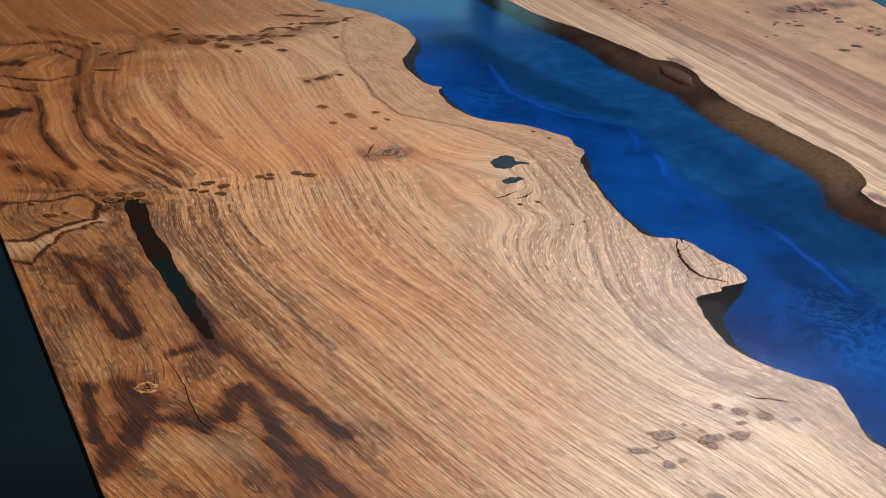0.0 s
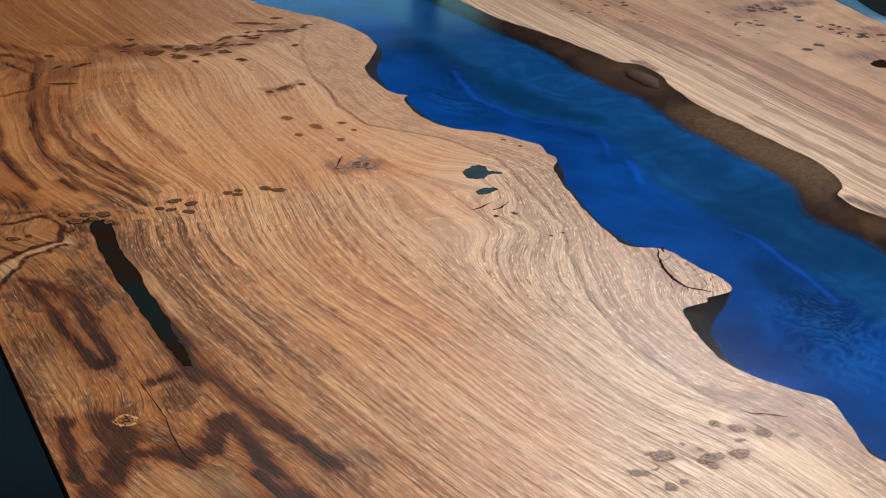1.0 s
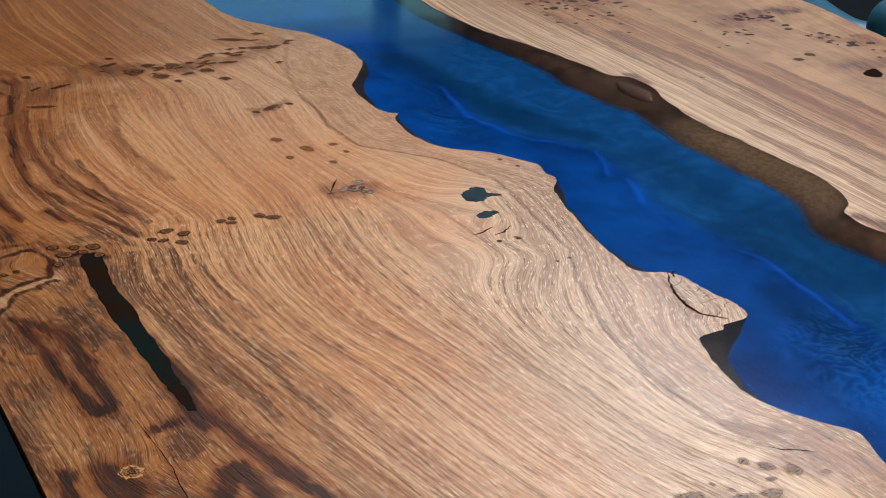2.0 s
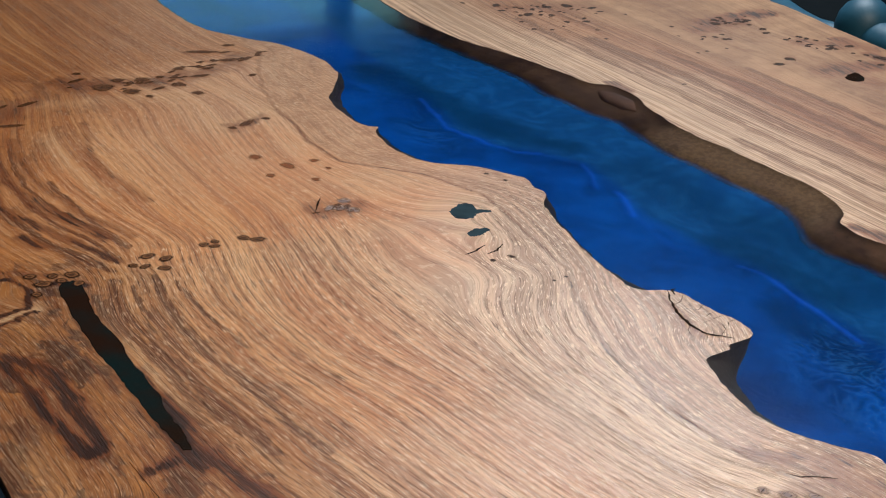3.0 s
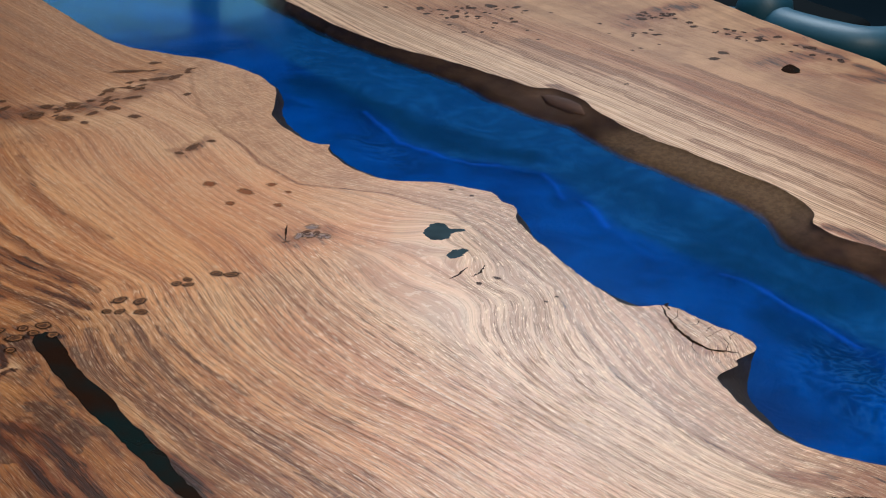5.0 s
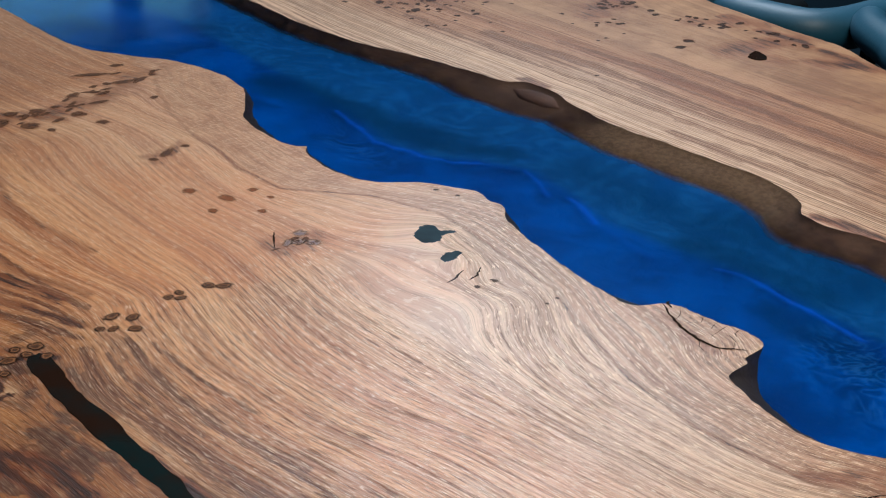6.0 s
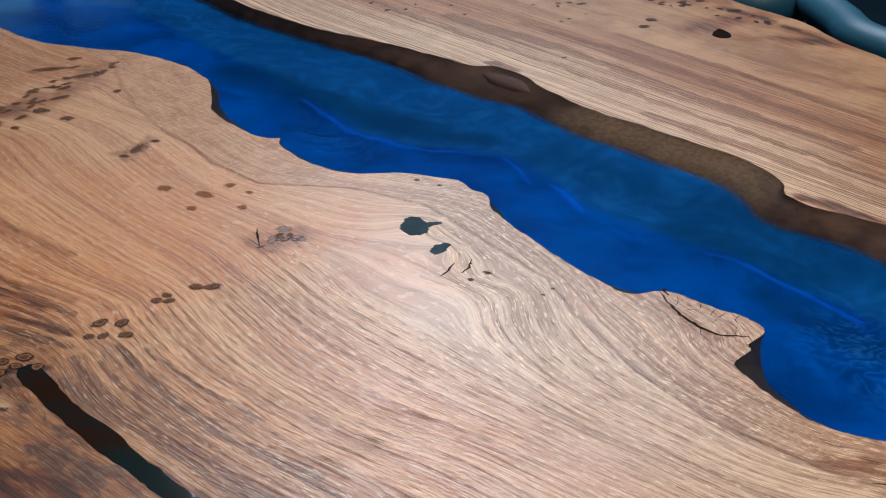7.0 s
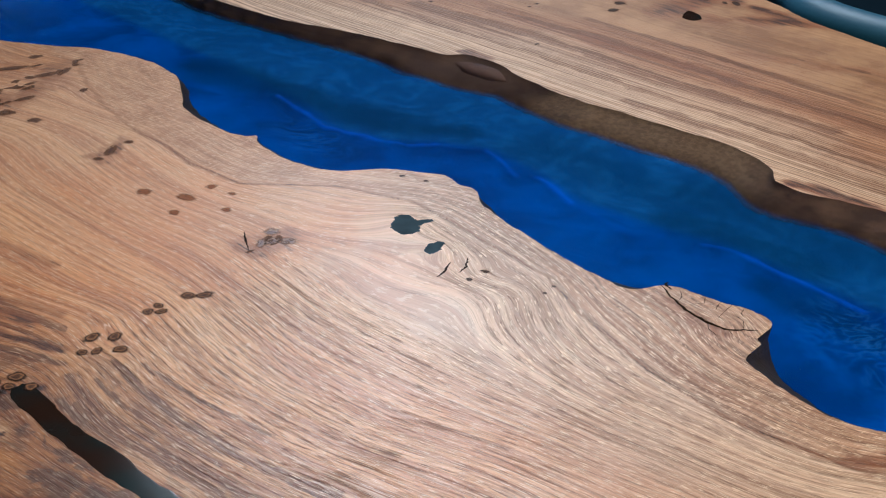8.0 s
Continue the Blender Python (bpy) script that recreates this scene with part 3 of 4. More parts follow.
GROWTH_EDGE = (
    ((0.357, -0.132), (0.344, -0.152), (0.333, -0.177), (0.326, -0.206), (0.324, -0.235), (0.328, -0.307), (0.334, -0.341), (0.341, -0.371), (0.352, -0.388)),
    ((0.425, -0.002), (0.425, -0.033), (0.421, -0.061), (0.413, -0.087), (0.402, -0.111), (0.389, -0.128), (0.378, -0.136), (0.368, -0.151), (0.354, -0.175), (0.345, -0.199), (0.342, -0.224), (0.340, -0.289), (0.343, -0.327), (0.351, -0.361), (0.364, -0.383)),
    ((0.436, 0.014), (0.418, -0.066), (0.417, -0.094), (0.411, -0.119), (0.403, -0.137), (0.389, -0.158), (0.363, -0.240), (0.360, -0.333), (0.372, -0.371), (0.386, -0.381)),
    ((0.425, -0.139), (0.401, -0.191), (0.383, -0.256), (0.386, -0.353), (0.407, -0.380)),
)
GROWTH_UPPER = (
    ((0.433, -0.182), (0.398, -0.244), (0.392, -0.275), (0.393, -0.345), (0.412, -0.373)),
    ((0.257, 0.310), (0.244, 0.263), (0.237, 0.203), (0.235, 0.140), (0.240, 0.049)),
    ((0.291, 0.301), (0.280, 0.238), (0.273, 0.164), (0.272, 0.096), (0.275, 0.056)),
    ((0.210, 0.348), (0.201, 0.307), (0.198, 0.252), (0.201, 0.150), (0.200, 0.091), (0.203, 0.042)),
    ((0.189, 0.345), (0.174, 0.282), (0.166, 0.224), (0.165, 0.154), (0.168, 0.089), (0.174, 0.039)),
    ((0.302, 0.200), (0.298, 0.150), (0.301, 0.107), (0.310, 0.071)),
    ((0.357, 0.217), (0.354, 0.112), (0.367, 0.074), (0.382, 0.043), (0.399, 0.025)),
)
GROWTH_RIDGE = (
    ((0.369, 0.246), (0.360, 0.200), (0.357, 0.155), (0.359, 0.125), (0.377, 0.106), (0.391, 0.081), (0.398, 0.045), (0.435, 0.007)),
    ((0.160, 0.575), (0.169, 0.479), (0.181, 0.418), (0.192, 0.379)),
    ((0.199, 0.556), (0.216, 0.468), (0.225, 0.398)),
    ((0.248, 0.590), (0.251, 0.490), (0.258, 0.399)),
    ((0.299, 0.556), (0.318, 0.394)),
    ((0.357, 0.543), (0.361, 0.465), (0.375, 0.420)),
    ((0.213, 0.011), (0.201, -0.021), (0.193, -0.062), (0.190, -0.100), (0.194, -0.142), (0.202, -0.186), (0.222, -0.254)),
    ((0.282, 0.021), (0.274, -0.063), (0.278, -0.203), (0.287, -0.274)),
    ((0.314, 0.003), (0.307, -0.087), (0.306, -0.259), (0.311, -0.293)),
    ((0.151, -0.025), (0.138, -0.084), (0.142, -0.149), (0.155, -0.203)),
)
GROWTH_LOW = (
    ((0.340, -0.107), (0.327, -0.119), (0.317, -0.138), (0.310, -0.162), (0.306, -0.192), (0.304, -0.261)),
    ((0.391, -0.127), (0.367, -0.145), (0.352, -0.169), (0.342, -0.195), (0.338, -0.254), (0.345, -0.287)),
    ((0.137, 0.371), (0.126, 0.319), (0.109, 0.272), (0.099, 0.226), (0.088, 0.129), (0.093, 0.089), (0.102, 0.050), (0.127, -0.008)),
    ((0.127, 0.285), (0.114, 0.239), (0.108, 0.180), (0.108, 0.125), (0.114, 0.084), (0.129, 0.050), (0.137, 0.012)),
    ((0.130, 0.252), (0.118, 0.193), (0.118, 0.150), (0.123, 0.102), (0.140, 0.060), (0.149, 0.027)),
    ((0.194, 0.352), (0.172, 0.228), (0.170, 0.125), (0.175, 0.071), (0.186, 0.031)),
    ((0.071, 0.263), (0.058, 0.148), (0.060, 0.096), (0.066, 0.058)),
)
GROWTH_OLD = (
    ((0.070, -0.111), (0.076, -0.319)),
    ((0.002, -0.103), (0.002, -0.162), (0.011, -0.318)),
    ((0.100, -0.236), (0.137, -0.403)),
    ((0.088, -0.353), (0.094, -0.401)),
    ((0.327, -0.008), (0.310, -0.059), (0.304, -0.099), (0.305, -0.185)),
    ((0.320, -0.068), (0.309, -0.101), (0.302, -0.138), (0.301, -0.201)),
    ((0.331, -0.138), (0.318, -0.172), (0.311, -0.205), (0.311, -0.235)),
    ((0.415, -0.136), (0.396, -0.170), (0.372, -0.243), (0.374, -0.312)),
)
GROWTH = GROWTH_FIELD + GROWTH_EDGE + GROWTH_UPPER + GROWTH_RIDGE + GROWTH_LOW + GROWTH_OLD


def spline_weights(t, count):
    d = np.abs(t[:, None] - np.arange(count)[None, :])
    return np.where(d < 1, 2 / 3 - d * d + d ** 3 / 2, np.where(d < 2, (2 - d) ** 3 / 6, 0.0))


NX, NY, GX, GY, STEP = 25, 62, -0.045, -0.60, 0.024


def lattice(x, y):
    """Each point's weights on the grain lattice."""
    bx = spline_weights(np.clip((np.asarray(x) - GX) / STEP, 1, NX - 2), NX)
    by = spline_weights(np.clip((np.asarray(y) - GY) / STEP, 1, NY - 2), NY)
    return bx, by


def rows_of(x, y):
    bx, by = lattice(x, y)
    return (by[:, :, None] * bx[:, None, :]).reshape(len(bx), -1)


def solve_grain(lines):
    """The ring number u(x, y): level along every growth line, rising about evenly across the board."""
    count = NX * NY
    normal, right = np.zeros((count, count)), np.zeros(count)
    for line in lines:
        p = np.array(line)
        s = np.concatenate([[0], np.cumsum(np.hypot(*np.diff(p, axis=0).T))])
        t = np.arange(0, s[-1], 0.006)
        w = rows_of(np.interp(t, s, p[:, 0]), np.interp(t, s, p[:, 1]))
        w = (w - w.mean(0)) * 6.0
        normal += w.T @ w
    index = np.arange(count).reshape(NY, NX)

    def pull(cells, factors, goal, weight):
        for c, f in zip(cells, factors):
            for d, h in zip(cells, factors):
                np.add.at(normal, (c.ravel(), d.ravel()), f * h * weight ** 2)
            np.add.at(right, c.ravel(), f * goal * weight ** 2)

    pull((index[:, 1:], index[:, :-1]), (1, -1), STEP, 2.0)
    pull((index[1:], index[:-1]), (1, -1), 0.0, 0.1)
    pull((index[:, 2:], index[:, 1:-1], index[:, :-2]), (1, -2, 1), 0.0, 4.0)
    pull((index[2:], index[1:-1], index[:-2]), (1, -2, 1), 0.0, 2.0)
    normal[np.arange(count), np.arange(count)] += 1e-7
    return np.linalg.solve(normal, right).reshape(NY, NX)


def grain_near(x, y):
    bx, by = lattice(x, y)
    u = np.einsum("ij,ij->i", by @ solve_grain(GROWTH), bx)
    return u - np.median(u - x)


def swirl(x, y, u, spots):
    """Rings bend round knots."""
    for cx, cy, r, s in spots:
        d2 = ((x - cx) ** 2 + (y - cy) ** 2) / (r * r)
        u = u + s * r * np.exp(-d2)
    return u


def chain(width, strength, *points):
    """Strokes from point to point."""
    return [(*p, *q, width, strength) for p, q in zip(points, points[1:])]


STAIN_CHANNEL = (
    chain(0.0048, 1.0, (0.027, -0.323), (0.036, -0.314), (0.042, -0.319), (0.061, -0.328), (0.075, -0.32), (0.085, -0.305), (0.093, -0.292))
    + chain(0.0042, 1.0, (0.093, -0.292), (0.097, -0.31), (0.0975, -0.352), (0.102, -0.376), (0.108, -0.402), (0.114, -0.418))
    + chain(0.0036, 0.9, (0.029, -0.09), (0.042, -0.109), (0.051, -0.125), (0.052, -0.187), (0.053, -0.211))
    + chain(0.0034, 0.9, (0.053, -0.213), (0.045, -0.22), (0.039, -0.204), (0.036, -0.168), (0.032, -0.135), (0.029, -0.10))
    + chain(0.0062, 1.0, (0.031, -0.272), (0.034, -0.297), (0.025, -0.319), (0.015, -0.338), (0.005, -0.357))
    + chain(0.0036, 0.8, (0.011, -0.274), (0.006, -0.30), (0.002, -0.33))
    + chain(0.0032, 0.9, (0.065, -0.244), (0.084, -0.243), (0.099, -0.252), (0.108, -0.282), (0.116, -0.314), (0.13, -0.36))
    + chain(0.0048, 1.0, (0.0905, -0.15), (0.0925, -0.21), (0.094, -0.25))
    + chain(0.0062, 1.0, (0.094, -0.362), (0.098, -0.386), (0.09, -0.41)))
STAIN_LOW = [
    (0.028, -0.383, 0.037, -0.394, 0.0049, 0.9),
    (0.112, -0.31, 0.128, -0.359, 0.0038, 0.8), (0.128, -0.359, 0.139, -0.38, 0.0036, 0.8), (0.148, -0.04, 0.144, -0.11, 0.0023, 0.6),
    (0.144, -0.11, 0.146, -0.157, 0.0023, 0.6), (0.12, -0.065, 0.122, -0.133, 0.0026, 0.5), (0.122, -0.133, 0.127, -0.204, 0.0022, 0.75),
    (0.127, -0.204, 0.135, -0.238, 0.0022, 0.75), (0.118, -0.167, 0.12, -0.218, 0.0028, 0.4), (0.131, -0.30, 0.15, -0.37, 0.003, 0.5), (0.122, -0.065, 0.127, -0.154, 0.002, 0.4), (0.127, -0.154, 0.133, -0.243, 0.002, 0.4)]
STAIN_BURL = [
    (0.003, 0.005, 0.035, 0.003, 0.0018, 1.0), (0.035, 0.003, 0.064, 0.007, 0.0018, 1.0), (0.064, 0.007, 0.07, -0.011, 0.0018, 1.0),
    (0.07, -0.011, 0.06, -0.04, 0.0018, 1.0), (0.06, -0.04, 0.033, -0.048, 0.0016, 1.0), (0.033, -0.048, 0.011, -0.067, 0.0018, 1.0),
    (0.011, -0.067, -0.007, -0.063, 0.0018, 1.0), (-0.01, -0.085, 0.009, -0.099, 0.0016, 0.9), (0.009, -0.099, 0.02, -0.079, 0.0016, 0.9),
    (0.02, -0.079, 0.035, -0.059, 0.0015, 0.9), (0.035, -0.059, 0.065, -0.046, 0.0016, 0.9), (0.052, 0.329, 0.067, 0.327, 0.0076, 1.0),
    (0.031, 0.189, 0.051, 0.2, 0.0072, 1.0), (0.09, -0.01, 0.104, -0.02, 0.004, 0.8)]
STAIN_HIGH = [
    (0.07, 0.233, 0.058, 0.149, 0.0023, 0.9), (0.058, 0.149, 0.06, 0.097, 0.0023, 0.9), (0.06, 0.097, 0.065, 0.059, 0.0023, 0.9),
    (0.106, 0.257, 0.094, 0.184, 0.0023, 0.8), (0.094, 0.184, 0.09, 0.129, 0.0023, 0.8), (0.09, 0.129, 0.102, 0.087, 0.0023, 0.8),
    (0.102, 0.087, 0.124, 0.033, 0.0023, 0.8), (0.124, 0.033, 0.135, 0.007, 0.0023, 0.8), (0.029, 0.067, 0.053, 0.038, 0.0062, 0.7),
    (0.088, 0.066, 0.095, 0.046, 0.0031, 0.9), (0.06, 0.384, 0.113, 0.385, 0.0032, 0.7), (0.113, 0.385, 0.135, 0.363, 0.0032, 0.7),
    (0.1, 0.435, 0.138, 0.381, 0.0045, 0.5), (0.206, 0.389, 0.244, 0.363, 0.0053, 0.5), (0.018, 0.024, 0.066, 0.018, 0.0018, 0.6),
    (0.066, 0.018, 0.091, 0.001, 0.0018, 0.6)]
STAIN_FAR = [
    (0.943, 0.38, 1.0, 0.396, 0.0073, 0.6), (1.0, 0.396, 1.048, 0.39, 0.0063, 0.6), (1.046, 0.383, 1.046, 0.383, 0.0047, 0.8),
    (1.05, 0.275, 1.051, 0.251, 0.0059, 0.7), (1.043, 0.22, 1.043, 0.192, 0.0047, 0.8), (0.961, 0.199, 0.963, 0.177, 0.0047, 0.6),
    (1.047, 0.184, 1.04, 0.155, 0.004, 0.7), (0.941, 0.236, 0.941, 0.236, 0.003, 0.7), (0.976, 0.151, 0.972, 0.132, 0.0059, 0.35),
    (1.038, 0.135, 1.032, 0.091, 0.0056, 0.6), (1.047, 0.049, 1.037, -0.011, 0.002, 0.8), (0.668, -0.134, 0.672, -0.155, 0.0035, 0.7), (0.674, -0.155, 0.677, -0.20, 0.0045, 0.6), (0.703, 0.20, 0.705, 0.225, 0.003, 0.6), (0.956, 0.14, 0.982, 0.131, 0.0036, 0.4)]

# dark figure lines; the stroke from (0.446, -0.19) is painted shade beside the crack
FIGURE_SHADE = [(0.05, 0.29, 0.085, 0.268, 0.0018, 0.8), (0.085, 0.268, 0.115, 0.285, 0.0018, 0.8), (0.115, 0.285, 0.122, 0.325, 0.0018, 0.8), (0.122, 0.325, 0.105, 0.362, 0.0018, 0.7),
          (0.03, 0.27, 0.07, 0.245, 0.0016, 0.7), (0.118, 0.30, 0.108, 0.20, 0.005, 0.36), (0.108, 0.20, 0.112, 0.12, 0.005, 0.38), (0.112, 0.12, 0.14, 0.05, 0.005, 0.42),
          (0.135, 0.26, 0.125, 0.18, 0.0035, 0.34), (0.125, 0.18, 0.135, 0.10, 0.0035, 0.34), (0.135, 0.10, 0.16, 0.045, 0.0035, 0.36), (0.20, 0.28, 0.18, 0.20, 0.003, 0.28),
          (0.18, 0.20, 0.19, 0.10, 0.003, 0.28), (0.446, -0.19, 0.437, -0.235, 0.003, 0.34), (0.0, 0.13, 0.03, 0.09, 0.006, 0.5), (0.02, 0.15, 0.01, 0.20, 0.006, 0.6)]
SMUDGE = [(0.21, 0.385, 0.29, 0.36, 0.009, 0.42), (0.29, 0.36, 0.36, 0.385, 0.011, 0.40), (0.36, 0.385, 0.41, 0.42, 0.010, 0.36), (0.305, 0.232, 0.345, 0.238, 0.005, 0.36),
          (0.30, 0.04, 0.328, 0.036, 0.007, 0.36), (0.135, 0.30, 0.17, 0.35, 0.009, 0.36), (0.35, -0.395, 0.38, -0.41, 0.008, 0.3), (0.30, -0.415, 0.35, -0.425, 0.006, 0.26), (0.375, -0.365, 0.41, -0.392, 0.006, 0.5), (0.40, -0.40, 0.415, -0.44, 0.008, 0.4)]
FAR_SMUDGE = [(0.92, 0.36, 1.04, 0.395, 0.016, 0.24), (1.0, 0.28, 1.06, 0.24, 0.014, 0.22), (0.95, 0.19, 1.05, 0.18, 0.018, 0.25), (1.0, 0.12, 1.04, 0.06, 0.014, 0.25),
              (0.90, 0.06, 0.95, -0.05, 0.010, 0.16), (0.82, 0.18, 0.84, 0.02, 0.008, 0.18), (0.76, 0.50, 0.84, 0.47, 0.02, 0.16)]
# the dark growth line that follows the live edge, and fainter ones inside it
LINE = ((0.364, 0.258), (0.363, 0.219), (0.356, 0.177), (0.36, 0.127), (0.389, 0.096), (0.409, 0.078), (0.431, 0.026), (0.43, -0.015), (0.421, -0.061),
        (0.414, -0.118), (0.393, -0.156), (0.371, -0.221), (0.36, -0.272), (0.359, -0.311), (0.366, -0.36))
STAIN_LINE = [(*p, *q, 0.0010, 0.5) for p, q in zip(LINE, LINE[1:])]

# near slab
ys = rows_between(-0.53, 0.74, 0.0019)
bank = near_bank(ys)
near_top, co = sheet("wood_slab", ys, np.zeros(len(ys)) - 0.004, bank, 250, TOP, OAK_NEAR, table, "warm brown oak slab with dark stains, knots and a live edge")
x, y = co[:, 0], co[:, 1]
u = swirl(x, y, grain_near(x, y), [(0.40, 0.0, 0.022, -0.25), (0.39, -0.04, 0.016, -0.3), (0.388, -0.09, 0.02, 0.3), (0.041, -0.28, 0.02, 0.4), (0.45, -0.225, 0.02, -0.4),
                                   (0.03, -0.02, 0.035, 0.7), (0.06, 0.32, 0.04, 0.6), (0.04, 0.2, 0.03, -0.4), (0.39, 0.38, 0.04, -0.4), (0.155, 0.0, 0.02, 0.25)])
BLUSH = [(0.30, 0.02, 0.37, 0.03, 0.022, 0.9), (0.27, 0.10, 0.34, 0.13, 0.026, 0.8), (0.31, -0.04, 0.36, -0.03, 0.016, 0.7), (0.28, 0.19, 0.34, 0.2, 0.02, 0.6), (0.235, -0.10, 0.255, -0.36, 0.026, 0.7), (0.20, -0.22, 0.215, -0.40, 0.016, 0.5), (0.325, -0.06, 0.36, -0.05, 0.022, 0.6)]
attribute(near_top, "blush", strokes(co, BLUSH, 1.0, 1.5))
PALE = [(-0.01, -0.078, 0.015, -0.075, 0.006, 0.9), (0.015, -0.075, 0.035, -0.053, 0.004, 0.9), (0.035, -0.053, 0.066, -0.042, 0.004, 0.9), (0.30, 0.236, 0.345, 0.25, 0.006, 0.7),
        (0.35, 0.256, 0.375, 0.262, 0.006, 0.7), (0.375, 0.012, 0.384, 0.02, 0.004, 0.8), (0.384, 0.02, 0.415, 0.022, 0.004, 0.7), (0.376, -0.03, 0.384, -0.052, 0.003, 0.7),
        (0.345, 0.06, 0.36, 0.045, 0.006, 0.5), (0.16, 0.26, 0.158, 0.18, 0.008, 0.6), (0.158, 0.18, 0.166, 0.12, 0.007, 0.5), (0.34, -0.43, 0.40, -0.44, 0.02, 0.5)]
PALE += [(0.165, 0.335, 0.30, 0.325, 0.009, 0.5), (0.17, -0.03, 0.33, 0.0, 0.012, 0.32), (0.36, 0.395, 0.43, 0.43, 0.004, 0.6), (0.046, -0.15, 0.049, -0.20, 0.004, 0.5), (0.03, -0.345, 0.075, -0.36, 0.008, 0.35), (0.012, -0.20, 0.02, -0.26, 0.005, 0.3), (0.103, -0.10, 0.105, -0.20, 0.002, 0.5)]
attribute(near_top, "pale", strokes(co, PALE, 0.4, 1.5))
RUST = [row for k, w in ((0, 0.0035), (1, 0.0026), (2, 0.0016), (28, 0.0030), (31, 0.0036), (32, 0.0026), (33, 0.0018), (35, 0.003), (38, 0.0032)) for row in chain(w, 0.9, *GROWTH[k])]
RUST += chain(0.003, 0.9, (0.120, -0.03), (0.115, -0.08), (0.118, -0.13), (0.124, -0.19), (0.132, -0.24)) + chain(0.002, 0.8, (0.130, -0.03), (0.127, -0.08), (0.130, -0.14))
RUST += chain(0.0024, 0.8, (0.150, 0.03), (0.143, 0.06), (0.137, 0.11), (0.134, 0.16))
attribute(near_top, "rust", strokes(co, RUST, 0.35, 0.95))
du_row, du_col = np.gradient(u.reshape(-1, 250))
dx_col = np.gradient(x.reshape(-1, 250), axis=1)
dy_row = np.gradient(y.reshape(-1, 250), axis=0)
slope_x = du_col / dx_col
slope_y = (du_row - slope_x * np.gradient(x.reshape(-1, 250), axis=0)) / dy_row
steep = np.hypot(slope_x, slope_y)
attribute(near_top, "keen", (np.clip((steep - 0.2) / 0.3, 0.4, 1) * np.clip((slope_x / (steep + 1e-6) - 0.4) / 0.35, 0.3, 1)).ravel())
attribute(near_top, "rest", np.zeros(len(co)))
attribute(near_top, "ring", u)
attribute(near_top, "along", y)
attribute(near_top, "rim", np.repeat(bank, 250) - x)
line_y = np.array([p[1] for p in LINE] + [-0.42, -0.9])[::-1]
line_x = np.array([p[0] for p in LINE] + [0.386, 0.40])[::-1]
inner_line = np.interp(y, np.concatenate([line_y, [0.318, 0.367, 0.42, 1.0]]), np.concatenate([line_x, [0.378, 0.395, 0.42, 0.36]]))
attribute(near_top, "outer", (x - inner_line) * 0.85)
attribute(near_top, "stain", np.max([strokes(co, STAIN_CHANNEL, 0.5, 1.7), strokes(co, STAIN_LINE, 0.2, 1.2), strokes(co, FIGURE_SHADE, 0.3, 1.7), 0.3 * strokes(co, STAIN_LOW, 0.4, 1.5), strokes(co, STAIN_BURL, 0.35, 1.3), 0.75 * strokes(co, STAIN_HIGH, 0.35, 2.0), strokes(co, SMUDGE, 0.8, 1.6)], axis=0))

# far slab
yf = rows_between(-0.30, 0.66, 0.0024)
fbank, fedge = far_bank(yf), far_edge(yf)
far_top, co = sheet("wood_slab", yf, fbank, fedge, 190, TOP, OAK_FAR, table, "tan oak slab with knot clusters and a live edge")
x, y = co[:, 0], co[:, 1]
u = x - 0.8 * np.interp(y, yf, blurred(yf, fbank, 0.05)) * np.clip((1.0 - x) / 0.35, 0, 1) + 0.02 * np.sin(y * 5 + 1)
u = swirl(x, y, u, [(0.96, 0.16, 0.035, 0.5), (0.92, 0.23, 0.03, -0.4), (1.04, 0.2, 0.05, 0.4), (0.98, 0.34, 0.05, 0.4), (0.78, 0.46, 0.05, 0.35), (0.70, 0.21, 0.03, 0.4), (0.665, -0.145, 0.03, -0.4)])
attribute(far_top, "blush", 0.5 * np.exp(-((x - np.repeat(fbank, 190) - 0.13) / 0.035) ** 2))
attribute(far_top, "pale", np.zeros(len(co)))
far_rings = [((0.745, 0.45), (0.742, 0.30), (0.75, 0.18), (0.745, 0.05), (0.752, -0.10), (0.745, -0.25)), ((0.775, 0.36), (0.79, 0.22), (0.785, 0.08), (0.79, -0.1)),
             ((0.82, 0.30), (0.835, 0.15), (0.825, 0.0), (0.83, -0.15)), ((0.87, 0.22), (0.875, 0.08), (0.865, -0.08), (0.86, -0.2)), ((0.715, 0.05), (0.722, -0.06), (0.712, -0.2)), ((0.92, 0.12), (0.93, 0.0), (0.92, -0.12))]
attribute(far_top, "rust", strokes(co, [row for k, line in enumerate(far_rings) for row in chain((0.003, 0.0055, 0.004)[k % 3], 0.9, *line)], 0.6, 1.5))
attribute(far_top, "keen", np.ones(len(co)))
attribute(far_top, "rest", np.clip((x - np.repeat(fbank, 190) - 0.165 - 0.02 * np.sin(y * 21)) / 0.05, 0, 1))
attribute(far_top, "ring", u)
attribute(far_top, "along", y)
attribute(far_top, "rim", x - np.repeat(fbank, 190))
attribute(far_top, "outer", np.full(len(co), -0.1))
attribute(far_top, "stain", np.maximum(strokes(co, STAIN_FAR, 0.5, 1.9), 1.7 * strokes(co, FAR_SMUDGE, 0.8, 1.4)))


def wall_strip(name, y, profile, material, parent, label=""):
    """A wall that runs along y; profile: (x(y), z) from the top down."""
    n = len(profile)
    co = np.stack([np.stack([px, y, np.full(len(y), pz) if np.isscalar(pz) else pz], 1) for px, pz in profile], 1).reshape(-1, 3)
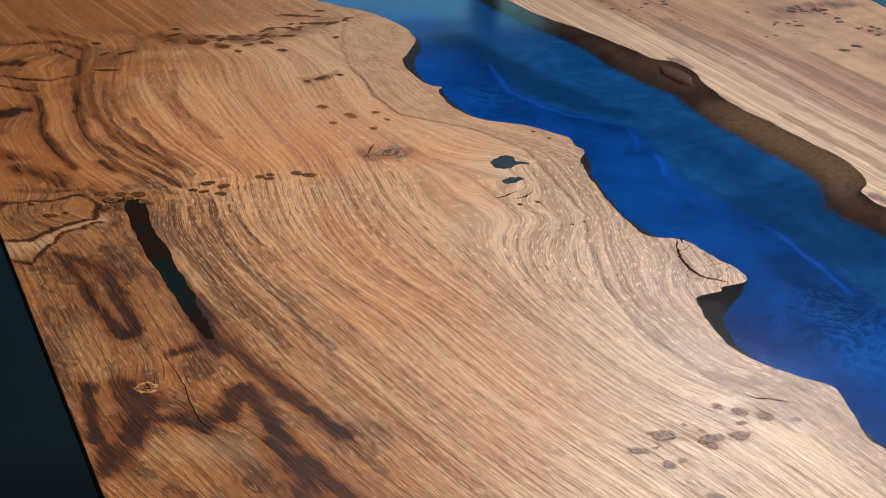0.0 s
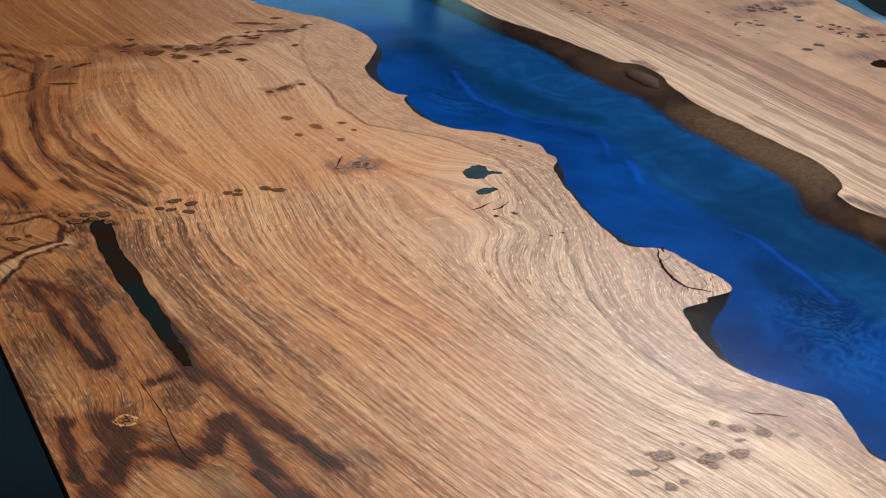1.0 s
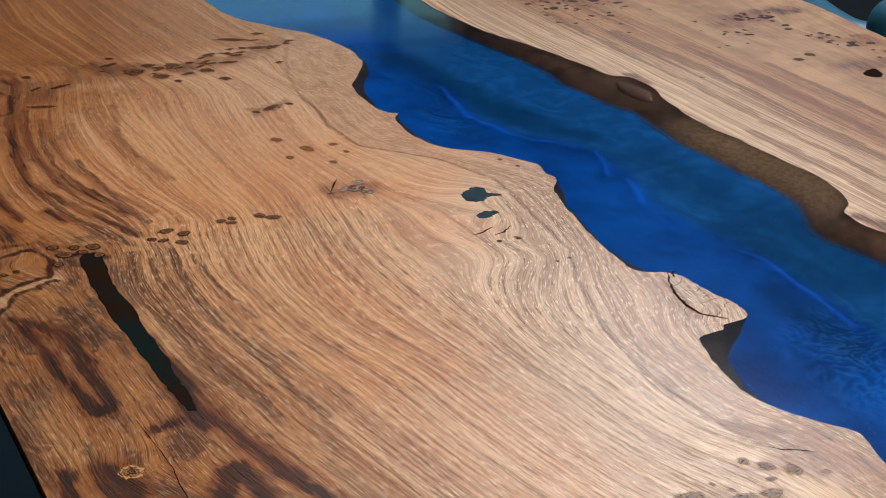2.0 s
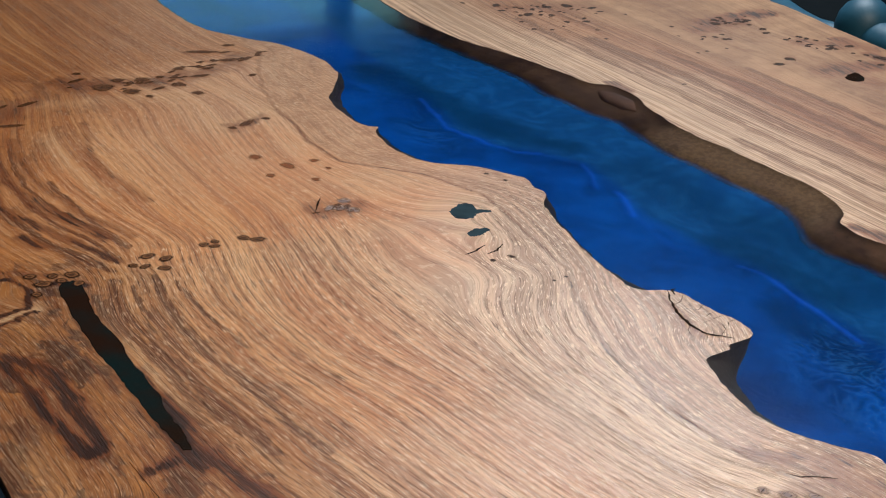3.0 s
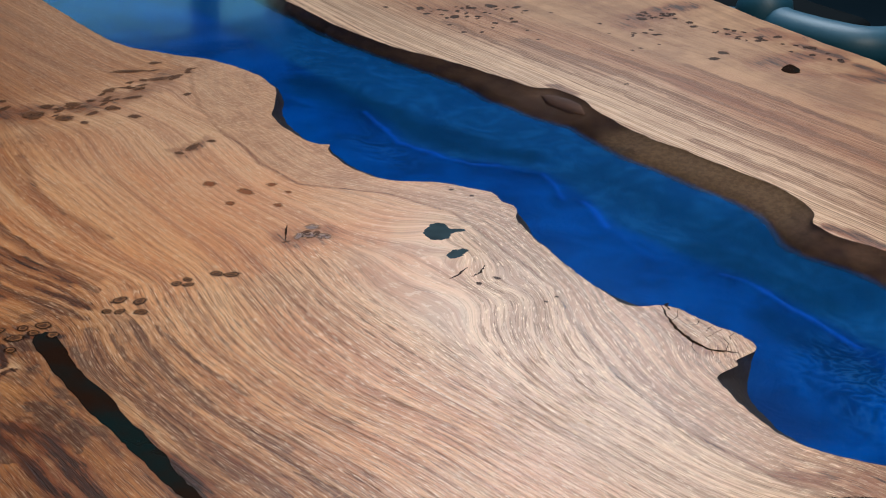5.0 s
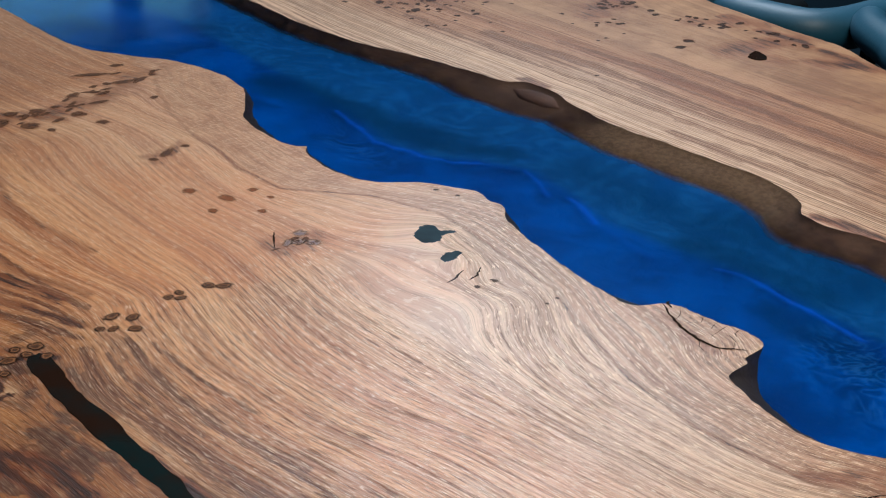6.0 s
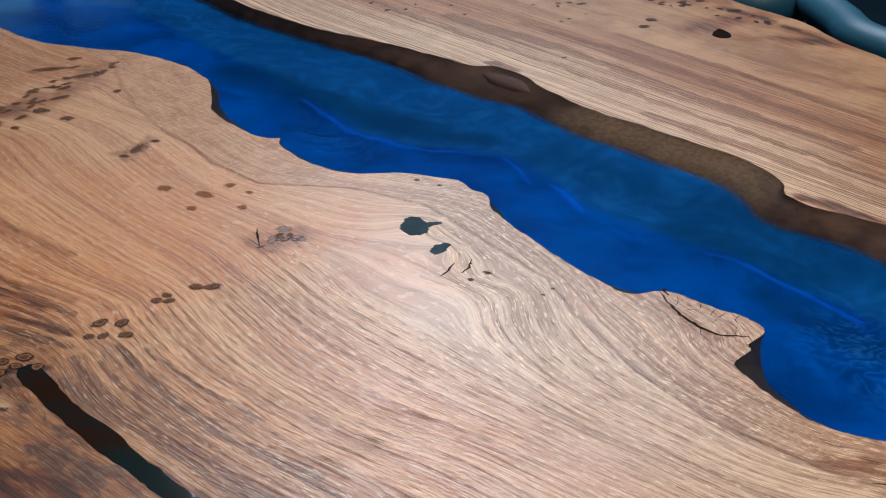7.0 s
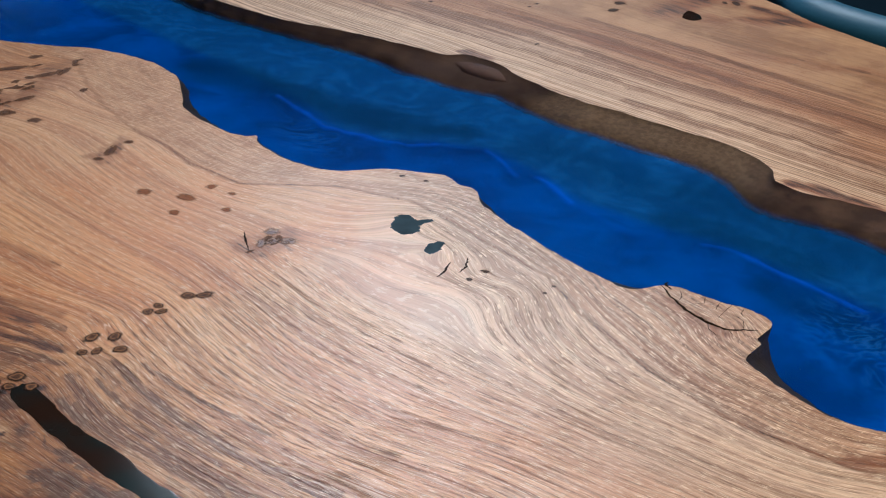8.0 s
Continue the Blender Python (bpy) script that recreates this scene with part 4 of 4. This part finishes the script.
    i = (np.arange(len(y) - 1)[:, None] * n + np.arange(n - 1)[None, :]).ravel()
    quads = np.stack([i, i + n, i + n + 1, i + 1], 1)
    return mesh_object(name, co, quads, material, parent, label)


BASE = TOP - 0.056
yb = rows_between(-0.53, 0.74, 0.004)
nb = near_bank(yb)
spread = np.maximum(blurred(yb, nb, 0.022), nb - 0.004)
deep = blurred(yb, np.maximum(nb, blurred(yb, nb, 0.03)), 0.012)
# flared below the rim so the shade-dark bark shows as a shadow line
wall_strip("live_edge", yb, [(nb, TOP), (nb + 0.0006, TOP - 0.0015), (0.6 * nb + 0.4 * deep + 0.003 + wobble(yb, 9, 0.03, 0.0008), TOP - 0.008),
                             (deep + 0.007 + wobble(yb, 8, 0.05, 0.0015), TOP - 0.02), (deep + 0.008, TOP - 0.04), (deep - 0.004, BASE)], BARK_SHADED, near_top, "bark edge under the resin, near-black with painted shade")
fb = far_bank(yb)
toe = curve_through([(-0.85, 0.035), (-0.25, 0.036), (-0.17, 0.024), (-0.10, 0.032), (-0.02, 0.032), (0.06, 0.032), (0.10, 0.027), (0.14, 0.028),
                     (0.20, 0.052), (0.27, 0.030), (0.36, 0.016), (0.43, 0.010), (1.35, 0.012)], yb)
fs = blurred(yb, fb, 0.012)
far_side = wall_strip("live_edge", yb, [(fb, TOP), (fb - 0.0006, TOP - 0.0015), (fs - 0.18 * toe + wobble(yb, 11, 0.03, 0.0012), TOP - 0.007), (fs - 0.5 * toe + wobble(yb, 12, 0.04, 0.002), TOP - 0.017),
                             (fs - 0.95 * toe + wobble(yb, 13, 0.05, 0.002), TOP - 0.030), (fs - 1.25 * toe, BASE)], BARK, far_top, "brown bark edge sloping down under the resin")
bare = np.interp(yb, [-0.16, -0.11, -0.07, 0.085, 0.105, 0.13, 0.9], [0.1, 0.5, 1.0, 1.0, 0.6, 0.0, 0.1])
attribute(far_side, "bare", np.repeat(bare, 6))
nub = bmesh.new()
bmesh.ops.create_icosphere(nub, subdivisions=3, radius=1.0)
for w in nub.verts:
    k = 1.0 + 0.12 * noise.noise(w.co * 2.3) + 0.05 * noise.noise(w.co * 6.0)
    w.co = Vector((0.692 + 0.020 * k * w.co.x, 0.190 + 0.042 * k * w.co.y, TOP - 0.0172 + 0.0115 * k * w.co.z))
part("bark_nub", nub, BARK_RED, far_side, "rounded reddish-brown bark nub under the resin", True)
wall_strip("sawn_edge", ys, [(np.zeros(len(ys)) - 0.004, TOP), (np.zeros(len(ys)) - 0.006, TOP - 0.002), (np.zeros(len(ys)) + 0.05, BASE)], BARK_SHADED, near_top, "straight sawn side, undercut below")
ye = rows_between(-0.30, 0.66, 0.006)
fe = far_edge(ye)
wall_strip("outer_edge", ye, [(fe, TOP), (fe + 0.003, TOP - 0.003), (fe + 0.006, TOP - 0.03), (fe - 0.005, BASE)], BARK, far_top, "natural outer side of the slab")
part("underside", box_bm(0.05, 0.99, Y0, Y1, BASE - 0.004, BASE), BARK, table, "flat sawn underside of the tabletop")
for yy in (Y0, Y1):
    part("end_grain", box_bm(0.05, 0.98, yy - 0.003, yy + 0.003, BASE, TOP - 0.001), BARK, table, "sawn end of the tabletop")

# blue pigment deep in the resin
yr = rows_between(-0.53, 0.74, 0.003)
nl = np.interp(yr, yb, deep) - 0.012
fl = np.interp(yr, yb, fs - 1.05 * toe) + 0.004
blue, co = sheet("blue_resin", yr, nl, fl, 84, TOP - 0.03, PIGMENT, table, "blue pigmented epoxy with swirls and wisps")
STREAKS = [(0.512, 0.262, 0.497, 0.187, 0.004, 0.9), (0.497, 0.187, 0.508, 0.139, 0.005, 1.0), (0.508, 0.139, 0.537, 0.106, 0.004, 0.9), (0.537, 0.106, 0.558, 0.066, 0.003, 0.5),
           (0.558, 0.066, 0.541, 0.022, 0.004, 0.8), (0.550, 0.007, 0.533, -0.04, 0.005, 1.0), (0.533, -0.04, 0.522, -0.10, 0.007, 0.45),
           (0.550, -0.142, 0.556, -0.17, 0.004, 0.7), (0.556, -0.17, 0.554, -0.207, 0.0045, 1.0), (0.554, -0.207, 0.546, -0.268, 0.0045, 1.0)]
MURK = [(0.51, 0.36, 0.53, 0.24, 0.02, 0.9), (0.53, 0.24, 0.545, 0.15, 0.018, 0.9), (0.545, 0.15, 0.575, 0.11, 0.016, 0.8), (0.60, 0.05, 0.60, -0.1, 0.03, 0.55),
        (0.57, -0.10, 0.58, -0.22, 0.02, 0.75), (0.53, -0.20, 0.52, -0.30, 0.015, 0.7), (0.62, -0.1, 0.62, -0.3, 0.03, 0.7), (0.61, 0.45, 0.62, 0.25, 0.02, 0.4)]
WRINKLES = [(0.52, -0.28, 0.50, -0.34, 0.022, 1.0), (0.475, 0.20, 0.472, 0.16, 0.014, 0.8), (0.54, -0.33, 0.52, -0.40, 0.02, 0.7)]
st = strokes(co, STREAKS, 0.35, 0.9)
attribute(blue, "streak", st)
attribute(blue, "murk", strokes(co, MURK))
crest_y = np.array([-0.9, -0.268, -0.207, -0.17, -0.142, -0.10, -0.04, 0.007, 0.066, 0.106, 0.139, 0.187, 0.262, 0.9])
crest_x = np.array([0.53, 0.548, 0.556, 0.558, 0.553, 0.545, 0.540, 0.552, 0.560, 0.540, 0.511, 0.500, 0.520, 0.54])
attribute(blue, "haze", np.clip((co[:, 0] - np.interp(co[:, 1], crest_y, crest_x)) / 0.02 + 0.2, 0, 1))
attribute(blue, "wrinkle", strokes(co, WRINKLES))
gap = np.minimum((co[:, 0] - np.repeat(nl, 84)) / 0.022, (np.repeat(fl, 84) - co[:, 0]) / 0.020)
attribute(blue, "veil", np.clip(gap, 0, 1))
lift = 0.003 * np.sin(co[:, 0] * 40 + 3 * np.sin(co[:, 1] * 17)) * np.sin(co[:, 1] * 23) + 0.003 * st
blue.data.vertices.foreach_set("co", (co + np.stack([0 * lift, 0 * lift, lift], 1)).astype(np.float32).ravel())
part("resin_bed", box_bm(0.34, 0.76, Y0 + 0.004, Y1 - 0.004, BASE, BASE + 0.004), PIGMENT, table, "deep blue bottom of the resin")
clear_top, _ = sheet("clear_resin", yb, nb, fb, 12, TOP - 0.0004, CLEAR, table, "clear glossy top layer of the epoxy river")
clear_top.visible_shadow = False

# ---------- knots, cracks and resin-filled holes ----------


def knot_mesh(material, name):
    rings, sides = (0.0, 0.3, 0.6, 1.0), 16
    verts, faces = [(0, 0, 0.9)], []
    for r in rings[1:]:
        for k in range(sides):
            a = 2 * math.pi * k / sides
            verts.append((r * math.cos(a), r * math.sin(a), {0.3: 0.75, 0.6: 1.0, 1.0: 0.25}[r]))
    for k in range(sides):
        faces.append((0, 1 + k, 1 + (k + 1) % sides))
        for j in range(2):
            a, b = 1 + j * sides, 1 + (j + 1) * sides
            faces.append((a + k, b + k, b + (k + 1) % sides, a + (k + 1) % sides))
    me = bpy.data.meshes.new(name)
    me.from_pydata(verts, [], faces)
    me.polygons.foreach_set("use_smooth", [True] * len(me.polygons))
    me.materials.append(material)
    return me


KNOT_MESH = {m.name: knot_mesh(m, "knot") for m in (KNOT, KNOT_DARK, KNOT_GREY, KNOT_PALE, KNOT_RUST, KNOT_SOFT)}


def knots(parent, rows, material, grow=1.35, stretch=1.25, angle=80):
    rnd = random.Random(len(rows))
    for x, y, r in rows:
        ob = new("knot", KNOT_MESH[material.name])
        ob.parent = parent
        s = rnd.uniform(0.9, stretch)
        ob.matrix_basis = pose(x, y, TOP, 0, 0, angle + rnd.uniform(-35, 35)) @ Matrix.Diagonal((r * grow * s, r * grow / s, 0.0004, 1))


knots(near_top, [
    (0.156, 0.008, 0.0053), (0.166, 0.0, 0.0051), (0.142, -0.003, 0.0037), (0.149, -0.007, 0.0039), (0.16, -0.014, 0.0048),
    (0.198, 0.012, 0.0041), (0.207, 0.014, 0.0037), (0.204, 0.007, 0.0039), (0.228, 0.013, 0.0048), (0.236, 0.007, 0.0054),
    (0.075, 0.005, 0.0047), (0.08, -0.009, 0.0062), (0.072, -0.022, 0.0045), (0.089, 0.001, 0.0041), (0.092, -0.008, 0.0043),
    (0.101, -0.002, 0.0057), (0.101, -0.016, 0.0046), (0.024, -0.003, 0.0027), (0.033, -0.026, 0.0044), (0.044, -0.024, 0.0028)], KNOT, 1.12, 1.3, 0)
knots(near_top, [(0.041, -0.281, 0.0062)], KNOT_PALE)
knots(near_top, [
    (0.389, -0.085, 0.0032), (0.373, -0.086, 0.0029), (0.458, 0.06, 0.0028), (0.464, 0.042, 0.0028), (0.406, -0.128, 0.0021), (0.395, -0.13, 0.0018)], KNOT_DARK, 1.1)
knots(near_top, [
    (0.316, 0.131, 0.0055), (0.324, 0.096, 0.0035), (0.341, 0.134, 0.0036), (0.344, 0.115, 0.0027), (0.3, 0.157, 0.005), (0.295, 0.116, 0.0035)], KNOT_RUST, 1.5)
knots(near_top, [(0.325, 0.049, 0.0055), (0.316, 0.038, 0.0056), (0.324, 0.031, 0.0052), (0.308, 0.04, 0.0045)], KNOT_GREY, 1.4, 1.6, 20)
knots(near_top, [
    (0.228, 0.389, 0.0072), (0.244, 0.363, 0.0112), (0.263, 0.379, 0.0069), (0.264, 0.345, 0.0089), (0.284, 0.374, 0.0083),
    (0.29, 0.346, 0.0057), (0.327, 0.395, 0.0077), (0.346, 0.396, 0.0055), (0.317, 0.376, 0.0054), (0.338, 0.369, 0.0068),
    (0.309, 0.352, 0.007), (0.317, 0.323, 0.0066), (0.367, 0.439, 0.0101), (0.4, 0.452, 0.0066), (0.381, 0.407, 0.0084),
    (0.398, 0.405, 0.0072), (0.384, 0.356, 0.0049), (0.148, 0.373, 0.0056), (0.17, 0.34, 0.0067), (0.148, 0.339, 0.0046),
    (0.141, 0.291, 0.0079), (0.327, 0.235, 0.0076), (0.31, 0.227, 0.0044), (0.346, 0.24, 0.0044)], KNOT_SOFT, 1.15, 2.1, 5)
knots(near_top, [
    (0.302, -0.412, 0.0063), (0.28, -0.422, 0.0044), (0.289, -0.44, 0.0038), (0.299, -0.438, 0.0026), (0.327, -0.423, 0.006),
    (0.345, -0.425, 0.0053), (0.323, -0.43, 0.0033), (0.351, -0.393, 0.0036), (0.36, -0.402, 0.0047), (0.372, -0.411, 0.0052),
    (0.388, -0.419, 0.0027), (0.297, -0.474, 0.0043)], KNOT_GREY, 1.4, 1.5, 0)
knots(far_top, [
    (0.763, 0.465, 0.0107), (0.776, 0.46, 0.0055), (0.787, 0.455, 0.0066), (0.748, 0.509, 0.0103), (0.742, 0.488, 0.0071),
    (0.799, 0.488, 0.0069), (0.828, 0.485, 0.0119), (0.851, 0.468, 0.009), (0.788, 0.426, 0.0067), (0.811, 0.421, 0.0078),
    (0.735, 0.412, 0.0057), (0.753, 0.404, 0.0045), (0.774, 0.412, 0.0037), (0.802, 0.389, 0.0038), (0.791, 0.357, 0.0043),
    (0.738, 0.441, 0.0049), (0.716, 0.529, 0.006), (0.873, 0.434, 0.0039), (0.771, 0.2, 0.0041), (0.894, 0.376, 0.0049)], KNOT_DARK, 0.8, 1.4, 20)
knots(far_top, [
    (0.952, 0.371, 0.0109), (0.971, 0.369, 0.0061), (0.984, 0.371, 0.0067), (0.999, 0.371, 0.0083), (0.988, 0.355, 0.0055),
    (0.903, 0.331, 0.0051), (0.915, 0.326, 0.0059), (0.929, 0.332, 0.0047), (0.925, 0.315, 0.0058), (0.877, 0.342, 0.0034),
    (0.992, 0.336, 0.0091), (0.984, 0.322, 0.008), (0.988, 0.294, 0.0058), (1.011, 0.298, 0.0073), (1.014, 0.29, 0.0067),
    (0.997, 0.283, 0.0062), (1.0, 0.27, 0.006), (1.02, 0.281, 0.0055), (1.018, 0.258, 0.0078), (1.017, 0.249, 0.0074),
    (1.041, 0.251, 0.0091), (1.043, 0.204, 0.0101), (1.034, 0.157, 0.009), (0.914, 0.223, 0.0105), (0.939, 0.234, 0.0101),
    (0.856, 0.283, 0.0039), (0.87, 0.285, 0.0043), (0.898, 0.287, 0.0033)], KNOT_DARK, 0.8, 1.4, 20)


def scatter(centre_line, count, spread, sizes, seed):
    """Small knots strewn along a line."""
    r = random.Random(seed)
    out = []
    for _ in range(count):
        k = r.randrange(len(centre_line) - 1)
        p = Vector(centre_line[k]).lerp(Vector(centre_line[k + 1]), r.random())
        out.append((p.x + r.gauss(0, spread), p.y + r.gauss(0, spread), r.uniform(*sizes)))
    return out


knots(near_top, scatter([(0.21, 0.38), (0.29, 0.355), (0.35, 0.385), (0.41, 0.42)], 34, 0.012, (0.002, 0.0045), 5), KNOT_SOFT, 1.3, 1.7, 15)
knots(near_top, scatter([(0.30, 0.04), (0.328, 0.036)], 9, 0.006, (0.0018, 0.0035), 6), KNOT_SOFT, 1.3, 1.9, 30)
knots(near_top, scatter([(0.29, -0.42), (0.36, -0.415)], 9, 0.01, (0.0018, 0.0032), 7), KNOT_GREY, 1.3, 1.8, 10)
knots(far_top, scatter([(0.74, 0.50), (0.80, 0.46), (0.85, 0.48)], 22, 0.02, (0.002, 0.0045), 8), KNOT_DARK, 1.3, 1.6, 20)
knots(far_top, scatter([(0.91, 0.33), (0.96, 0.37), (1.01, 0.37)], 18, 0.012, (0.002, 0.004), 9), KNOT_DARK, 1.3, 1.6, 20)
knots(far_top, scatter([(1.0, 0.28), (1.04, 0.22), (1.03, 0.14)], 16, 0.014, (0.002, 0.005), 10), KNOT_DARK, 1.3, 1.6, 20)


def crack(parent, line, width, seed):
    """A narrow jagged fissure."""
    r = random.Random(seed)
    pts = []
    for a, b in zip(line, line[1:]):
        for k in range(6):
            pts.append(Vector(a).lerp(Vector(b), k / 6))
    pts.append(Vector(line[-1]))
    verts, faces = [], []
    for i, p in enumerate(pts):
        d = (pts[min(i + 1, len(pts) - 1)] - pts[max(i - 1, 0)]).normalized()
        s = Vector((-d.y, d.x))
        f = i / (len(pts) - 1)
        w = width * (0.35 + 0.65 * math.sin(math.pi * f)) * r.uniform(0.6, 1.3)
        j = r.uniform(-0.5, 0.5) * width
        q = Vector((p.x, p.y)) + s * j
        verts += [(q.x + s.x * w, q.y + s.y * w, TOP + 0.0002), (q.x, q.y, TOP + 0.0003), (q.x - s.x * w, q.y - s.y * w, TOP + 0.0002)]
    for i in range(len(pts) - 1):
        for k in (0, 1):
            faces.append((3 * i + k, 3 * i + k + 1, 3 * i + k + 4, 3 * i + k + 3))
    return mesh_object("crack", verts, faces, CRACK, parent)


BRANCH_CRACKS = [
        (((0.36, -0.07), (0.369, -0.068), (0.382, -0.061)), 0.0008), (((0.375, -0.075), (0.385, -0.072), (0.395, -0.064)), 0.0008),
        (((0.059, -0.232), (0.061, -0.264), (0.062, -0.285), (0.06, -0.301), (0.06, -0.323), (0.062, -0.333)), 0.00028),
        (((0.296, 0.038), (0.304, 0.051), (0.311, 0.061)), 0.0007)]
TONGUE_CRACKS = [
        (((0.46, -0.172), (0.451, -0.186), (0.444, -0.202), (0.44, -0.221), (0.442, -0.235), (0.449, -0.241), (0.455, -0.2475)), 0.0011),
        (((0.469, -0.211), (0.462, -0.213), (0.458, -0.215)), 0.00028), (((0.44, -0.221), (0.434, -0.226), (0.431, -0.234)), 0.00028),
        (((0.442, -0.235), (0.437, -0.243)), 0.00028), (((0.462, -0.225), (0.458, -0.235), (0.449, -0.241)), 0.00028),
        (((0.468, -0.2), (0.46, -0.205), (0.452, -0.20)), 0.00028), (((0.473, -0.226), (0.466, -0.228), (0.462, -0.233)), 0.00028), (((0.464, -0.183), (0.457, -0.19), (0.449, -0.193)), 0.00028), (((0.472, -0.218), (0.464, -0.219), (0.45, -0.222)), 0.00028), (((0.466, -0.172), (0.462, -0.174), (0.459, -0.18)), 0.0012), (((0.374, -0.385), (0.379, -0.391), (0.387, -0.394), (0.397, -0.401)), 0.0006)]
for k, (line, width) in enumerate(BRANCH_CRACKS + TONGUE_CRACKS):
    crack(near_top, line, width, k)


def fill(parent, outline, material, label, seed):
    """A hole in the board poured full of resin: a low, slightly domed plug with a ragged outline."""
    r = random.Random(seed)
    c = Vector((sum(p[0] for p in outline) / len(outline), sum(p[1] for p in outline) / len(outline)))
    ring = []
    for i in range(len(outline)):
        p0, p1, p2, p3 = (Vector(outline[(i + k) % len(outline)]) for k in (-1, 0, 1, 2))
        for k in range(5):
            t = k / 5
            q = 0.5 * ((2 * p1) + (p2 - p0) * t + (2 * p0 - 5 * p1 + 4 * p2 - p3) * t * t + (3 * p1 - p0 - 3 * p2 + p3) * t ** 3)
            ring.append(q + Vector((r.uniform(-1, 1), r.uniform(-1, 1))) * 0.0009)
    bm = bmesh.new()
    outer = [bm.verts.new((q.x, q.y, TOP + 0.00012)) for q in ring]
    inner = [bm.verts.new((*(q.lerp(c, 0.06)), TOP + 0.00014)) for q in ring]
    low = [bm.verts.new((q.x, q.y, TOP - 0.01)) for q in ring]
    n = len(ring)
    for k in range(n):
        bm.faces.new((outer[k], outer[(k + 1) % n], inner[(k + 1) % n], inner[k]))
        bm.faces.new((low[k], low[(k + 1) % n], outer[(k + 1) % n], outer[k]))
    bmesh.ops.triangulate(bm, faces=[bm.faces.new(inner)])
    bmesh.ops.recalc_face_normals(bm, faces=bm.faces[:])
    return part("resin_fill", bm, material, parent, label)


fill(near_top, [(0.39, 0.002), (0.398, 0.009), (0.408, 0.013), (0.414, 0.008), (0.411, 0.0), (0.419, -0.006), (0.419, -0.0095), (0.408, -0.008), (0.401, -0.014), (0.393, -0.014), (0.388, -0.01)],
     FILL_BLACK, "blue-black resin filling a knot hole, paler with painted sheen", 1)
fill(near_top, [(0.38, -0.039), (0.387, -0.034), (0.395, -0.033), (0.401, -0.037), (0.394, -0.042), (0.386, -0.045), (0.381, -0.044)], FILL_BLACK, "blue-black resin filling a knot hole, paler with painted sheen", 2)
fill(far_top, [(0.95, 0.164), (0.967, 0.173), (0.975, 0.172), (0.968, 0.154), (0.957, 0.149), (0.948, 0.153)], FILL_BROWN, "black resin filling a knot hole", 3)
fill(near_top, [(0.0874, -0.018), (0.084, -0.05), (0.0825, -0.08), (0.0818, -0.113), (0.0838, -0.14), (0.0844, -0.16), (0.085, -0.191), (0.0873, -0.216), (0.089, -0.232), (0.0935, -0.232),
                (0.0950, -0.215), (0.0953, -0.193), (0.0978, -0.165), (0.0973, -0.13), (0.0982, -0.097), (0.0968, -0.06), (0.100, -0.035), (0.101, -0.014), (0.094, -0.010)], FILL_BROWN, "black-brown resin filling a long split", 4)

# ---------- table legs ----------
for yy in (-0.45, 0.62):
    leg = part("trestle_leg", tube_bm([(0.34, yy, 0.03), (0.34, yy, BASE - 0.03), (0.88, yy, BASE - 0.03), (0.88, yy, 0.03)], 0.03, 8), STEEL, table, "black steel trestle leg")

# ---------- chairs ----------


def padded_chair(rail, height, thick, seat, rounded_end, label):
    """A tub chair: a padded rail on its rim, dark seat and shell, four legs. rail: its plan; seat: x0, x1, y0, y1."""
    c = tagged(new("chair"), label, "chair", "chairs beyond the table")
    line = []
    for i in range(len(rail) - 1):
        p0, p1, p2, p3 = (Vector(rail[min(max(i + k, 0), len(rail) - 1)]) for k in (-1, 0, 1, 2))
        for k in range(6):
            t = k / 6
            q = 0.5 * ((2 * p1) + (p2 - p0) * t + (2 * p0 - 5 * p1 + 4 * p2 - p3) * t * t + (3 * p1 - p0 - 3 * p2 + p3) * t ** 3)
            line.append((q.x, q.y, height))
    part("rail", tube_bm(line, thick, 18), TEAL, c, "padded teal rail", True)
    if rounded_end:
        x, y = rail[0][0], rail[0][1] + 0.028
        part("arm_end", tube_bm([(x, y, 0.44), (x, y, 0.53), (x, y, 0.602)], 0.046, 24), TEAL, c, "rounded teal arm end", True)
    x0, x1, y0, y1 = seat
    part("seat", box_bm(x0, x1, y0, y1, 0.34, 0.44, 0.03, 4), SEAT, c, "dark upholstered seat", True)
    for k in range(2, len(line), 5):
        part("strut", tube_bm([(line[k][0], line[k][1], 0.40), (line[k][0], line[k][1], height - 0.02)], 0.008, 8), STEEL, c)
    for x in (x0 + 0.04, x1 - 0.04):
        for y in (y0 + 0.04, y1 - 0.04):
            part("leg", tube_bm([(x, y, 0.015), (x, y, 0.36)], 0.014, 10), STEEL, c)
    return c


padded_chair(((1.600, 0.725), (1.592, 0.69), (1.605, 0.62), (1.632, 0.57), (1.70, 0.555), (1.80, 0.56)), 0.585, 0.034, (1.58, 2.02, 0.52, 0.98), True, "dark tub chair with a padded teal rail and rounded arm")
padded_chair(((1.69, 0.515), (1.655, 0.485), (1.60, 0.405), (1.555, 0.345), (1.54, 0.24), (1.56, 0.12)), 0.6, 0.029, (1.55, 2.0, 0.03, 0.48), False, "dark tub chair with a slanting padded teal rail")
padded_chair(((1.815, 1.00), (1.795, 1.05), (1.82, 1.15), (1.865, 1.26), (1.93, 1.42)), 0.485, 0.036, (1.84, 2.27, 1.03, 1.47), False, "dark tub chair with a low padded teal rail")
